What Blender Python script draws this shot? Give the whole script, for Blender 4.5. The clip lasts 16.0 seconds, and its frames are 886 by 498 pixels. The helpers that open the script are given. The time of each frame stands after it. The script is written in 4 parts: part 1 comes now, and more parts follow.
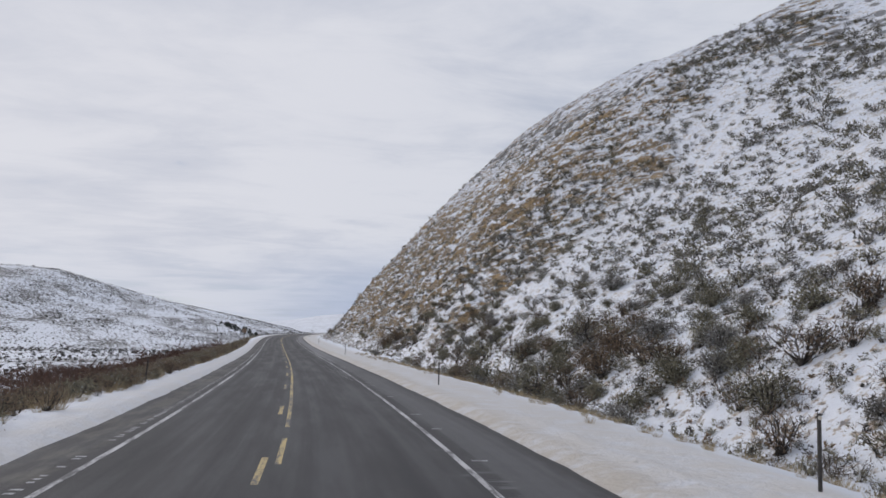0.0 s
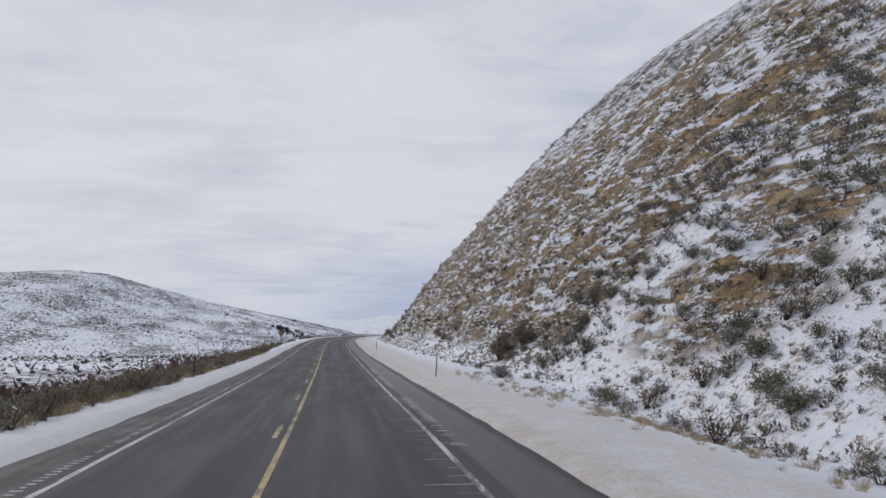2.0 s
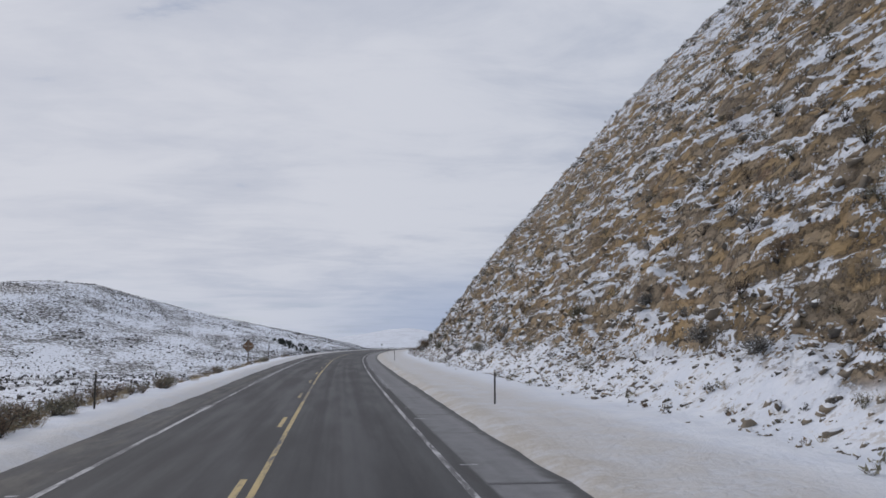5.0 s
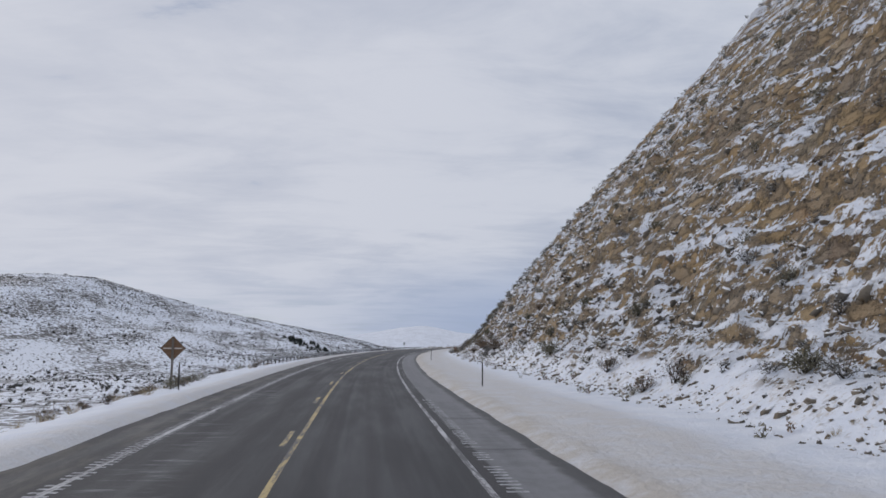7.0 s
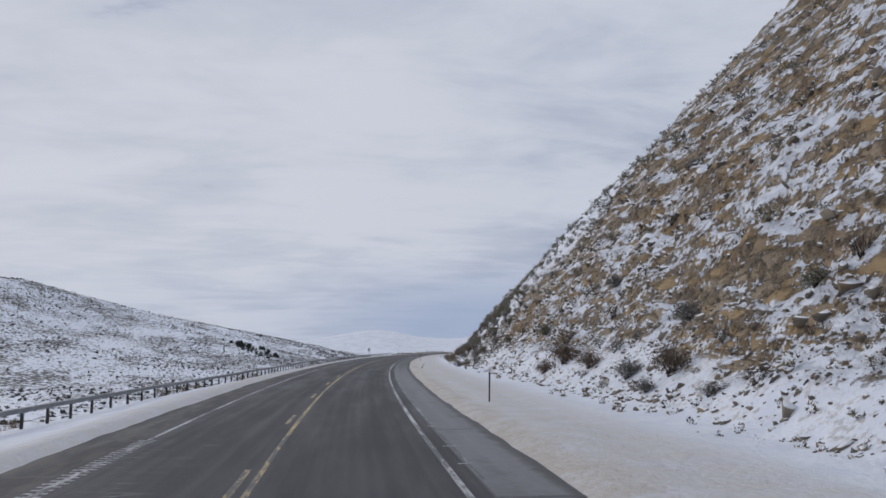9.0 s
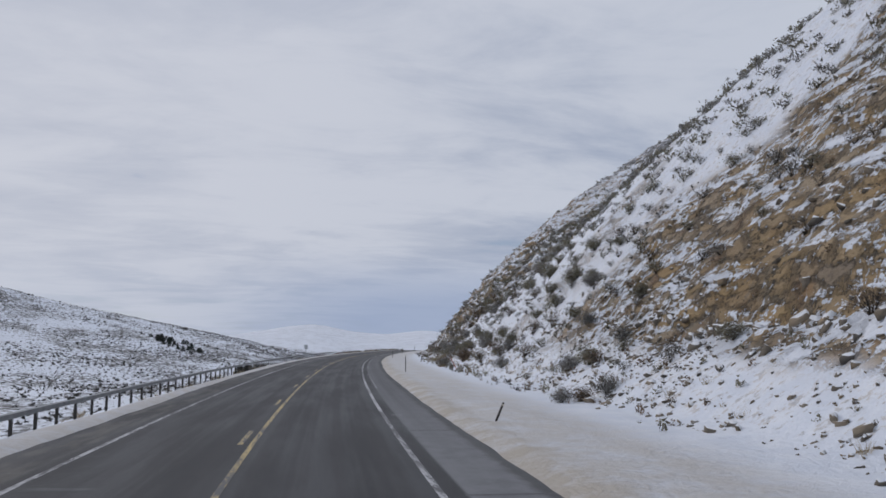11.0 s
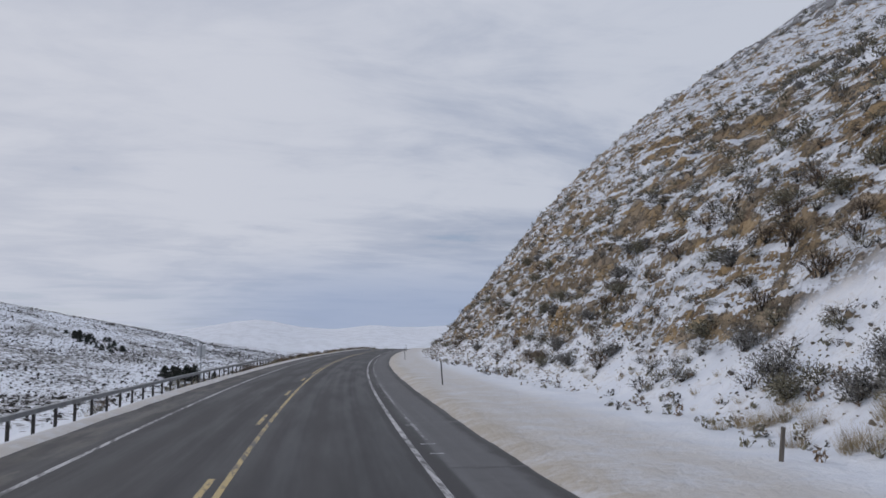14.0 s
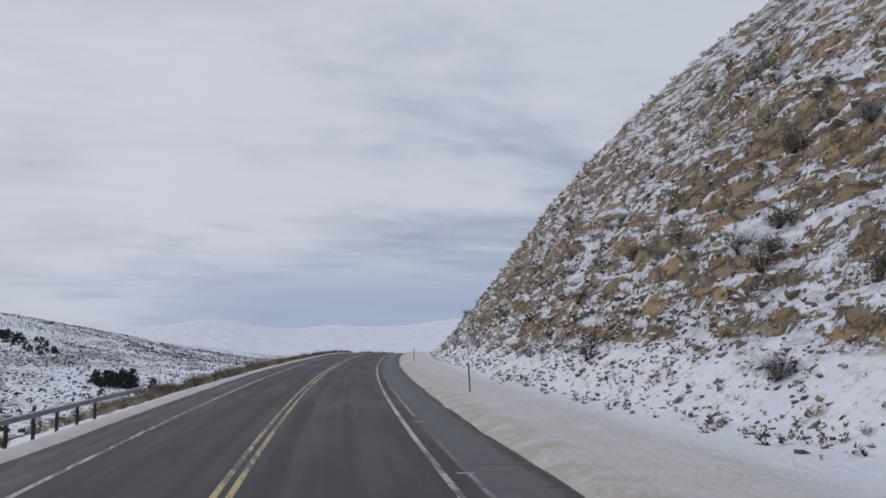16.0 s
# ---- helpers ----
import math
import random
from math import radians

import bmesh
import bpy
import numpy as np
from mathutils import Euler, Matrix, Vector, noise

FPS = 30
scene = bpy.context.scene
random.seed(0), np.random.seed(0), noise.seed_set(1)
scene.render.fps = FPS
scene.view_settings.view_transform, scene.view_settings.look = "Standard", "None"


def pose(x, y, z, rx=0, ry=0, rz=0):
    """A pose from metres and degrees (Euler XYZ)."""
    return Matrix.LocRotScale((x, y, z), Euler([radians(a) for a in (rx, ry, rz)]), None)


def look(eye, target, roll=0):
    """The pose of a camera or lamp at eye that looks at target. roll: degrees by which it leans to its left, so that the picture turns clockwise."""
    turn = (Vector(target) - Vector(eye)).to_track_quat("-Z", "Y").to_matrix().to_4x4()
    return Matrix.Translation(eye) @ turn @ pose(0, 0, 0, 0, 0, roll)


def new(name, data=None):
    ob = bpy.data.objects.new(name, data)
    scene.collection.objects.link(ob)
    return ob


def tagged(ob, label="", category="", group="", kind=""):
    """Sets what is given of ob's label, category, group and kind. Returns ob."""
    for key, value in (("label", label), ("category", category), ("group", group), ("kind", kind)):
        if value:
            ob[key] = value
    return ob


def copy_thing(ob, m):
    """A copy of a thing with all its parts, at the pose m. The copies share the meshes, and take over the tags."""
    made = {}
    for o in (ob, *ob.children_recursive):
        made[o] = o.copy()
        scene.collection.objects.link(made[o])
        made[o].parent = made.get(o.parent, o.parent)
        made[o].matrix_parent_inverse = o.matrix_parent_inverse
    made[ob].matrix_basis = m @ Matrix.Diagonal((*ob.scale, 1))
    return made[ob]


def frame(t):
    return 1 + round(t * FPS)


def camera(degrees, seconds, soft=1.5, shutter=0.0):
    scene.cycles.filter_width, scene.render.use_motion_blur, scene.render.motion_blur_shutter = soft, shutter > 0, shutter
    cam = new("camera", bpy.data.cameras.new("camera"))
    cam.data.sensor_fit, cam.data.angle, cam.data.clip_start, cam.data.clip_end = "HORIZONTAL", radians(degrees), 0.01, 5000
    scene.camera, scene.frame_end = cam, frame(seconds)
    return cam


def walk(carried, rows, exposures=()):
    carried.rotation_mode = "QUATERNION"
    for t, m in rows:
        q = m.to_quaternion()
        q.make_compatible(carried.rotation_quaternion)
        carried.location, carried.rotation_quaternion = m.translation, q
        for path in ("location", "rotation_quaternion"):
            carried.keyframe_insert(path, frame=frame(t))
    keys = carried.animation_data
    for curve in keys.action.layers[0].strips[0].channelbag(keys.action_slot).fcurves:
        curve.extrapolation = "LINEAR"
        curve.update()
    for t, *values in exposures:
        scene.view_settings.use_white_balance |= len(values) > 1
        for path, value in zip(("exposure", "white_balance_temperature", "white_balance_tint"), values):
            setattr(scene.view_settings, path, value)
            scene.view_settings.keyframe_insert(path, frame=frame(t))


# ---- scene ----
# Camera: driver's eye, 2.47 m over a two-lane mountain road; rows are seconds, east, north, turn to the right, tilt up, lean to the right.
EYE = 2.47
cam = camera(56.9, 16.0, soft=1.6)
ROWS = [
    (0.0, 1.88, 0.00, 9.15, 5.82, -1.56),
    (0.5, 2.34, 13.49, 7.49, 5.85, -1.19),
    (1.0, 2.44, 26.99, 7.09, 5.68, -0.71),
    (1.5, 2.37, 40.49, 4.74, 5.68, -0.78),
    (2.0, 2.17, 53.99, 5.52, 5.76, -0.47),
    (2.5, 1.90, 67.49, 4.93, 5.79, -0.45),
    (3.0, 1.43, 80.98, 4.92, 6.14, 0.14),
    (3.5, 0.94, 94.47, 4.79, 6.44, 0.74),
    (4.0, 0.45, 107.97, 4.76, 6.60, 0.76),
    (4.5, -0.06, 121.46, 4.89, 6.66, 0.40),
    (5.0, -0.58, 134.95, 5.07, 6.67, -0.10),
    (5.5, -1.10, 148.44, 5.16, 6.67, -0.55),
    (6.0, -1.62, 161.93, 5.03, 6.68, -0.72),
    (6.5, -2.11, 175.42, 4.65, 6.73, -0.59),
    (7.0, -2.53, 188.91, 4.11, 6.54, -0.39),
    (7.5, -2.97, 202.40, 5.21, 6.58, -0.43),
    (8.0, -3.28, 215.90, 4.92, 6.67, -0.19),
    (8.5, -3.46, 229.40, 6.41, 6.79, 0.03),
    (9.0, -3.48, 242.90, 7.28, 6.80, 0.08),
    (9.5, -3.38, 256.40, 8.19, 6.78, 0.11),
    (10.0, -3.12, 269.89, 9.41, 6.70, -0.04),
    (10.5, -2.68, 283.39, 10.70, 6.60, -0.25),
    (11.0, -2.08, 296.87, 11.78, 6.52, -0.39),
    (11.5, -1.32, 310.35, 12.41, 6.53, -0.35),
    (12.0, -0.33, 323.82, 12.89, 6.49, -0.16),
    (12.5, 0.78, 337.27, 13.28, 6.64, 0.12),
    (13.0, 1.99, 350.72, 14.02, 6.20, 0.09),
    (13.5, 3.32, 364.15, 14.69, 6.10, 0.13),
    (14.0, 4.80, 377.57, 15.44, 6.14, 0.12),
    (14.5, 6.39, 390.98, 16.60, 6.15, -0.03),
    (15.0, 8.26, 404.35, 16.24, 6.18, -0.05),
    (15.5, 10.25, 417.71, 17.66, 6.16, 0.09),
    (16.0, 12.32, 431.05, 18.16, 6.11, 0.13),
]


# the road's gentle sag: distance along it and its height
SAG_S = np.arange(-200.0, 600.0, 1.0)
SAG_Z = np.cumsum(np.tan(np.radians(np.interp(SAG_S, [-200, 85, 165, 240, 310, 380, 432, 520], [-0.42, -0.42, 0.36, 0.36, 0.05, 0.0, -0.1, 0.0]))))
SAG_Z -= SAG_Z[200]


def road_rise(s):
    return np.interp(s, SAG_S, SAG_Z)


def view(x, y, right, up, lean):
    a, b = radians(right), radians(up)
    way = Vector((math.sin(a) * math.cos(b), math.cos(a) * math.cos(b), math.sin(b)))
    eye = Vector((x, y, EYE + float(road_rise(y))))
    return look(eye, eye + way, -lean)


walk(cam, [(t, view(x, y, r, u, l)) for t, x, y, r, u, l in ROWS],
     [(0.0, -0.20, 6600, 14), (3.5, -0.33, 6500, 14), (7.0, -0.37, 6380, 14), (9.0, -0.39, 6340, 14), (11.5, -0.46, 6320, 14), (16.0, -0.40, 6400, 14.5)])

# ---- world and sun: high broken overcast, brighter to the left of the road ----
SUN_UP, SUN_AZ = 32.0, -48.0
world = bpy.data.worlds.new("overcast_sky")
scene.world = world
world.use_nodes = True


class Nodes:
    """Short hand for building node trees."""

    def __init__(self, tree):
        self.t = tree

    def add(self, kind, **props):
        n = self.t.nodes.new(kind)
        for k, v in props.items():
            setattr(n, k, v)
        return n

    def put(self, value, socket):
        if isinstance(value, bpy.types.NodeSocket):
            self.t.links.new(value, socket)
        elif value is not None:
            if socket.type == "RGBA" and len(value) == 3:
                value = (*value, 1.0)
            socket.default_value = value

    def math(self, op, a, b=None, c=None, clamp=False):
        n = self.add("ShaderNodeMath", operation=op, use_clamp=clamp)
        for v, s in zip((a, b, c), n.inputs):
            self.put(v, s)
        return n.outputs[0]

    def ramp(self, x, lo, hi, a=0.0, b=1.0):
        n = self.add("ShaderNodeMapRange", interpolation_type="SMOOTHSTEP")
        for v, s in zip((x, lo, hi, a, b), n.inputs):
            self.put(v, s)
        return n.outputs[0]

    def mix(self, f, a, b, kind="MIX"):
        n = self.add("ShaderNodeMix", data_type="RGBA", blend_type=kind)
        self.put(f, n.inputs[0])
        self.put(a, n.inputs[6])
        self.put(b, n.inputs[7])
        return n.outputs[2]

    def noise(self, vec, scale, detail=4.0, rough=0.55, distortion=0.0):
        n = self.add("ShaderNodeTexNoise")
        self.put(vec, n.inputs["Vector"])
        n.inputs["Scale"].default_value = scale
        n.inputs["Detail"].default_value = detail
        n.inputs["Roughness"].default_value = rough
        n.inputs["Distortion"].default_value = distortion
        return n.outputs["Fac"]

    def scaled(self, vec, xyz, shift=(0, 0, 0)):
        n = self.add("ShaderNodeMapping")
        self.put(vec, n.inputs[0])
        n.inputs["Location"].default_value = shift
        n.inputs["Scale"].default_value = xyz
        return n.outputs[0]


def build_sky():
    n = Nodes(world.node_tree)
    n.t.nodes.clear()
    sky = n.add("ShaderNodeTexSky", sky_type="NISHITA")
    sky.sun_disc = False
    sky.sun_elevation, sky.sun_rotation = radians(SUN_UP), radians(SUN_AZ)
    sky.air_density, sky.dust_density, sky.altitude = 1.0, 1.5, 1900
    way = n.add("ShaderNodeTexCoord").outputs["Generated"]
    xyz = n.add("ShaderNodeSeparateXYZ")
    n.put(way, xyz.inputs[0])
    up = n.math("MAXIMUM", xyz.outputs[2], 0.0)
    # a cloud sheet at one height over flat ground
    den = n.math("ADD", up, 0.12)
    flat = n.add("ShaderNodeCombineXYZ")
    n.put(n.math("DIVIDE", xyz.outputs[0], den), flat.inputs[0])
    n.put(n.math("DIVIDE", xyz.outputs[1], den), flat.inputs[1])
    big = n.noise(n.scaled(flat.outputs[0], (0.75, 0.85, 1), (1.3, 0.2, 0)), 1.0, 7, 0.56, 0.5)
    fine = n.noise(n.scaled(flat.outputs[0], (1.7, 3.0, 1), (0.4, 3.1, 2.0)), 1.0, 8, 0.62, 0.5)
    thick = n.math("ADD", n.math("MULTIPLY", big, 0.62), n.math("MULTIPLY", fine, 0.38))
    # whiter where the sun stands behind the cloud
    side = n.add("ShaderNodeVectorMath", operation="DOT_PRODUCT")
    n.put(way, side.inputs[0])
    a, b = radians(SUN_AZ), radians(22)
    side.inputs[1].default_value = (math.sin(a) * math.cos(b), math.cos(a) * math.cos(b), math.sin(b))
    glow = n.ramp(side.outputs["Value"], 0.2, 1.0)
    grey = n.mix(n.ramp(thick, 0.36, 0.58), (0.47, 0.55, 0.685), (0.74, 0.80, 0.885))
    white = n.mix(n.math("MULTIPLY", glow, 0.6), grey, (0.90, 0.925, 0.97))
    # thin gaps where blue shows, most of them low over the horizon
    gap = n.math("SUBTRACT", n.ramp(thick, 0.30, 0.40), n.math("MULTIPLY", n.ramp(up, 0.01, 0.10, 1.0, 0.0), n.ramp(fine, 0.50, 0.36, 0.0, 0.5)), clamp=True)
    blue = n.mix(1.0, sky.outputs[0], (0.105, 0.105, 0.105), "MULTIPLY")
    veil = n.mix(n.math("MULTIPLY", n.ramp(up, 0.035, 0.125, 1.0, 0.0), n.ramp(glow, 0.75, 0.35, 0.15, 0.85)), n.mix(gap, n.mix(0.65, blue, grey), white), (0.44, 0.545, 0.74))
    bg = n.add("ShaderNodeBackground")
    n.put(veil, bg.inputs[0])
    bg.inputs[1].default_value = 0.96
    out = n.add("ShaderNodeOutputWorld")
    n.put(bg.outputs[0], out.inputs[0])


build_sky()
sun = new("sun", bpy.data.lights.new("sun", "SUN"))
sun.data.energy, sun.data.angle, sun.data.color = 1.15, radians(24), (1.0, 0.94, 0.85)
_a, _b = radians(SUN_AZ), radians(SUN_UP)
sun.matrix_world = look((math.sin(_a) * math.cos(_b) * 200, math.cos(_a) * math.cos(_b) * 200, math.sin(_b) * 200), (0, 0, 0))

# ---- materials ----


def material(name):
    m = bpy.data.materials.new(name)
    m.use_nodes = True
    n = Nodes(m.node_tree)
    p = m.node_tree.nodes["Principled BSDF"]
    return m, n, p


def bump(n, p, height, distance, strength=1.0):
    b = n.add("ShaderNodeBump")
    n.put(height, b.inputs["Height"])
    b.inputs["Distance"].default_value, b.inputs["Strength"].default_value = distance, strength
    n.put(b.outputs[0], p.inputs["Normal"])


def plain(name, a, b, rough=0.8, scale=6.0, metal=0.0, relief=0.01, stretch=(1, 1, 1)):
    """A surface of two mixed tones with grain at two scales."""
    m, n, p = material(name)
    pos = n.scaled(n.add("ShaderNodeTexCoord").outputs["Object"], stretch)
    f1, f2 = n.noise(pos, scale, 5), n.noise(pos, scale * 7, 3)
    f = n.ramp(n.math("ADD", n.math("MULTIPLY", f1, 0.65), n.math("MULTIPLY", f2, 0.35)), 0.35, 0.65)
    n.put(n.mix(f, a, b), p.inputs["Base Color"])
    n.put(n.ramp(f2, 0.3, 0.7, rough * 0.85, min(1.0, rough * 1.1)), p.inputs["Roughness"])
    p.inputs["Metallic"].default_value = metal
    bump(n, p, f2, relief)
    return m


def snow_dusted(name, dark, light, cover, scale=3.0):
    """Twigs and leaves in two tones, with snow lying on what faces up."""
    m, n, p = material(name)
    geo = n.add("ShaderNodeNewGeometry")
    pos = n.add("ShaderNodeTexCoord").outputs["Object"]
    tone = n.ramp(geo.outputs["Random Per Island"], 0.0, 1.0)
    col = n.mix(tone, dark, light)
    col = n.mix(n.math("MULTIPLY", n.add("ShaderNodeObjectInfo").outputs["Random"], 0.30), col, (0.05, 0.045, 0.035))
    nz = n.add("ShaderNodeSeparateXYZ")
    n.put(geo.outputs["Normal"], nz.inputs[0])
    lie = n.math("ADD", n.math("ABSOLUTE", nz.outputs[2]), n.math("MULTIPLY", n.noise(pos, scale, 3), 0.6))
    snow = n.ramp(lie, 1.28 - cover, 1.38 - cover)
    n.put(n.mix(snow, col, (0.78, 0.80, 0.84)), p.inputs["Base Color"])
    p.inputs["Roughness"].default_value = 0.9
    return m


def ground_material():
    """Snow over soil, rock and scrub. The zone attribute: red bare rock, green low scrub, blue sanded verge."""
    m, n, p = material("snowy_ground")
    geo = n.add("ShaderNodeNewGeometry")
    pos = geo.outputs["Position"]
    att = n.add("ShaderNodeAttribute", attribute_name="zone")
    z = n.add("ShaderNodeSeparateColor")
    n.put(att.outputs["Color"], z.inputs[0])
    rock, scrub, sand = z.outputs
    nz = n.add("ShaderNodeSeparateXYZ")
    n.put(geo.outputs["Normal"], nz.inputs[0])
    big, mid, fine = n.noise(pos, 0.09, 4), n.noise(pos, 0.9, 5, 0.6), n.noise(pos, 5.0, 5, 0.65)
    # snow, clean and sanded
    snow = n.mix(n.ramp(mid, 0.35, 0.65), (0.68, 0.72, 0.80), (0.76, 0.79, 0.85))
    grit = n.math("MULTIPLY", sand, n.ramp(n.math("ADD", mid, n.math("MULTIPLY", fine, 0.6)), 0.50, 0.95, 0.45, 1.0))
    snow = n.mix(grit, snow, (0.41, 0.362, 0.30))
    # rock and soil
    band = n.noise(n.scaled(pos, (0.05, 0.05, 0.55)), 1.0, 5, 0.6)
    tan = n.mix(n.ramp(band, 0.35, 0.65), (0.30, 0.235, 0.16), (0.42, 0.335, 0.235))
    tan = n.mix(n.ramp(n.noise(pos, 0.22, 4), 0.49, 0.64, 0.0, 0.8), tan, (0.40, 0.265, 0.12))
    # dents of the fine grain: the shade of cavities put into the colour
    tan = n.mix(n.ramp(fine, 0.46, 0.34, 0.0, 0.8), tan, (0.075, 0.06, 0.046))
    tan = n.mix(n.ramp(n.noise(pos, 2.2, 4, 0.6), 0.50, 0.68, 0.0, 0.55), tan, (0.20, 0.168, 0.135))
    tan = n.mix(n.ramp(mid, 0.62, 0.75, 0.0, 0.5), tan, (0.42, 0.34, 0.24))
    tan = n.mix(n.ramp(n.noise(pos, 0.4, 4, 0.6), 0.54, 0.68, 0.0, 0.65), tan, (0.27, 0.158, 0.085))
    tan = n.mix(n.ramp(n.noise(n.scaled(pos, (1, 1, 1), (31, 7, 3)), 0.3, 4, 0.6), 0.55, 0.70, 0.0, 0.5), tan, (0.235, 0.215, 0.16))
    # broken blocks: a tone for each and open joints between them
    grainy = n.noise(pos, 2.2, 6, 0.72, 0.3)
    warp = n.add("ShaderNodeVectorMath", operation="ADD")
    n.put(n.scaled(pos, (0.46, 0.46, 1.25)), warp.inputs[0])
    jag = n.add("ShaderNodeCombineXYZ")
    n.put(n.math("MULTIPLY", fine, 1.0), jag.inputs[0])
    n.put(n.math("MULTIPLY", grainy, 1.5), jag.inputs[1])
    n.put(n.math("MULTIPLY", mid, 1.3), jag.inputs[2])
    n.put(jag.outputs[0], warp.inputs[1])
    cell = n.add("ShaderNodeTexVoronoi", feature="F1")
    n.put(warp.outputs[0], cell.inputs["Vector"])
    cell.inputs["Scale"].default_value = 1.25
    joint = n.add("ShaderNodeTexVoronoi", feature="DISTANCE_TO_EDGE")
    n.put(warp.outputs[0], joint.inputs["Vector"])
    joint.inputs["Scale"].default_value = 1.25
    block = n.add("ShaderNodeSeparateColor")
    n.put(cell.outputs["Color"], block.inputs[0])
    tan = n.mix(n.ramp(block.outputs[1], 0.35, 0.9, 0.0, 0.7), tan, (0.42, 0.29, 0.14))
    tan = n.mix(n.ramp(block.outputs[2], 0.55, 0.95, 0.0, 0.5), tan, (0.25, 0.2, 0.15))
    gape = n.ramp(joint.outputs["Distance"], 0.01, 0.10, 1.0, 0.0)
    tan = n.mix(n.math("MULTIPLY", gape, n.ramp(grainy, 0.40, 0.58, 0.0, 0.9)), tan, (0.06, 0.048, 0.038))
    # where snow stays: flat enough, patch by patch
    bed = n.noise(n.scaled(pos, (0.24, 0.24, 2.0)), 1.0, 6, 0.66, 0.35)
    lie = n.math("ADD", nz.outputs[2], n.math("ADD", n.math("MULTIPLY", n.math("SUBTRACT", bed, 0.5), 1.5), n.math("ADD", n.math("MULTIPLY", n.math("SUBTRACT", block.outputs[0], 0.5), 0.35), n.math("ADD", n.math("MULTIPLY", n.math("SUBTRACT", grainy, 0.5), n.ramp(n.noise(pos, 0.022, 2), 0.42, 0.58, 1.0, 2.3)), n.math("MULTIPLY", n.math("SUBTRACT", fine, 0.5), 0.9)))))
    lie = n.math("ADD", lie, n.math("MULTIPLY", n.math("SUBTRACT", big, 0.5), 0.9))
    bare = n.math("MULTIPLY", n.ramp(lie, 0.67, 0.61), n.ramp(rock, 0.05, 0.4))
    thin = n.math("MULTIPLY", n.ramp(n.math("ADD", fine, n.math("MULTIPLY", mid, 0.5)), 0.86, 0.98), n.ramp(rock, 0.02, 0.2, 0.0, 0.65))
    litter = n.math("MULTIPLY", n.ramp(n.math("ADD", n.math("MULTIPLY", fine, 0.5), n.math("MULTIPLY", grainy, 0.7)), n.ramp(mid, 0.35, 0.65, 0.66, 0.57), n.ramp(mid, 0.35, 0.65, 0.76, 0.68), 0.0, 0.85), n.math("MULTIPLY", n.ramp(nz.outputs[2], 0.93, 0.86), att.outputs["Alpha"]))
    thin = n.math("MAXIMUM", thin, n.math("MULTIPLY", litter, n.ramp(rock, 0.3, 0.05)))
    col = n.mix(n.math("MAXIMUM", bare, thin), snow, tan)
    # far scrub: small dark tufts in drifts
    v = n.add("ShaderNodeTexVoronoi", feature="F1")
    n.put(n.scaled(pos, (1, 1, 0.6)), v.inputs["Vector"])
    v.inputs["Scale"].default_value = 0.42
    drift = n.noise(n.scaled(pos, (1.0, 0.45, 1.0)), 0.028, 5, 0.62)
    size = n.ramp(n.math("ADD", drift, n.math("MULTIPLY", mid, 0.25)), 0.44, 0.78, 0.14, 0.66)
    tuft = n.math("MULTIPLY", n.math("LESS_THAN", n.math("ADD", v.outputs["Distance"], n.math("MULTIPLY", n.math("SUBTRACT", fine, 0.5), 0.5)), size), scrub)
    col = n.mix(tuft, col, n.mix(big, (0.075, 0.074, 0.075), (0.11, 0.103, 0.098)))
    n.put(col, p.inputs["Base Color"])
    n.put(n.ramp(bare, 0, 1, 0.62, 0.92), p.inputs["Roughness"])
    rough = n.math("MULTIPLY", n.math("MULTIPLY", n.ramp(rock, 0.05, 0.4), n.ramp(bare, 0.0, 1.0, 0.25, 1.0)), n.math("ADD", n.math("MULTIPLY", bed, 2.4), n.math("ADD", n.math("MULTIPLY", grainy, 1.7), n.math("MULTIPLY", n.ramp(joint.outputs["Distance"], 0.0, 0.16), 1.3))))
    bump(n, p, n.math("ADD", rough, n.math("ADD", n.math("MULTIPLY", fine, 0.6), mid)), 0.16, 0.9)
    return m


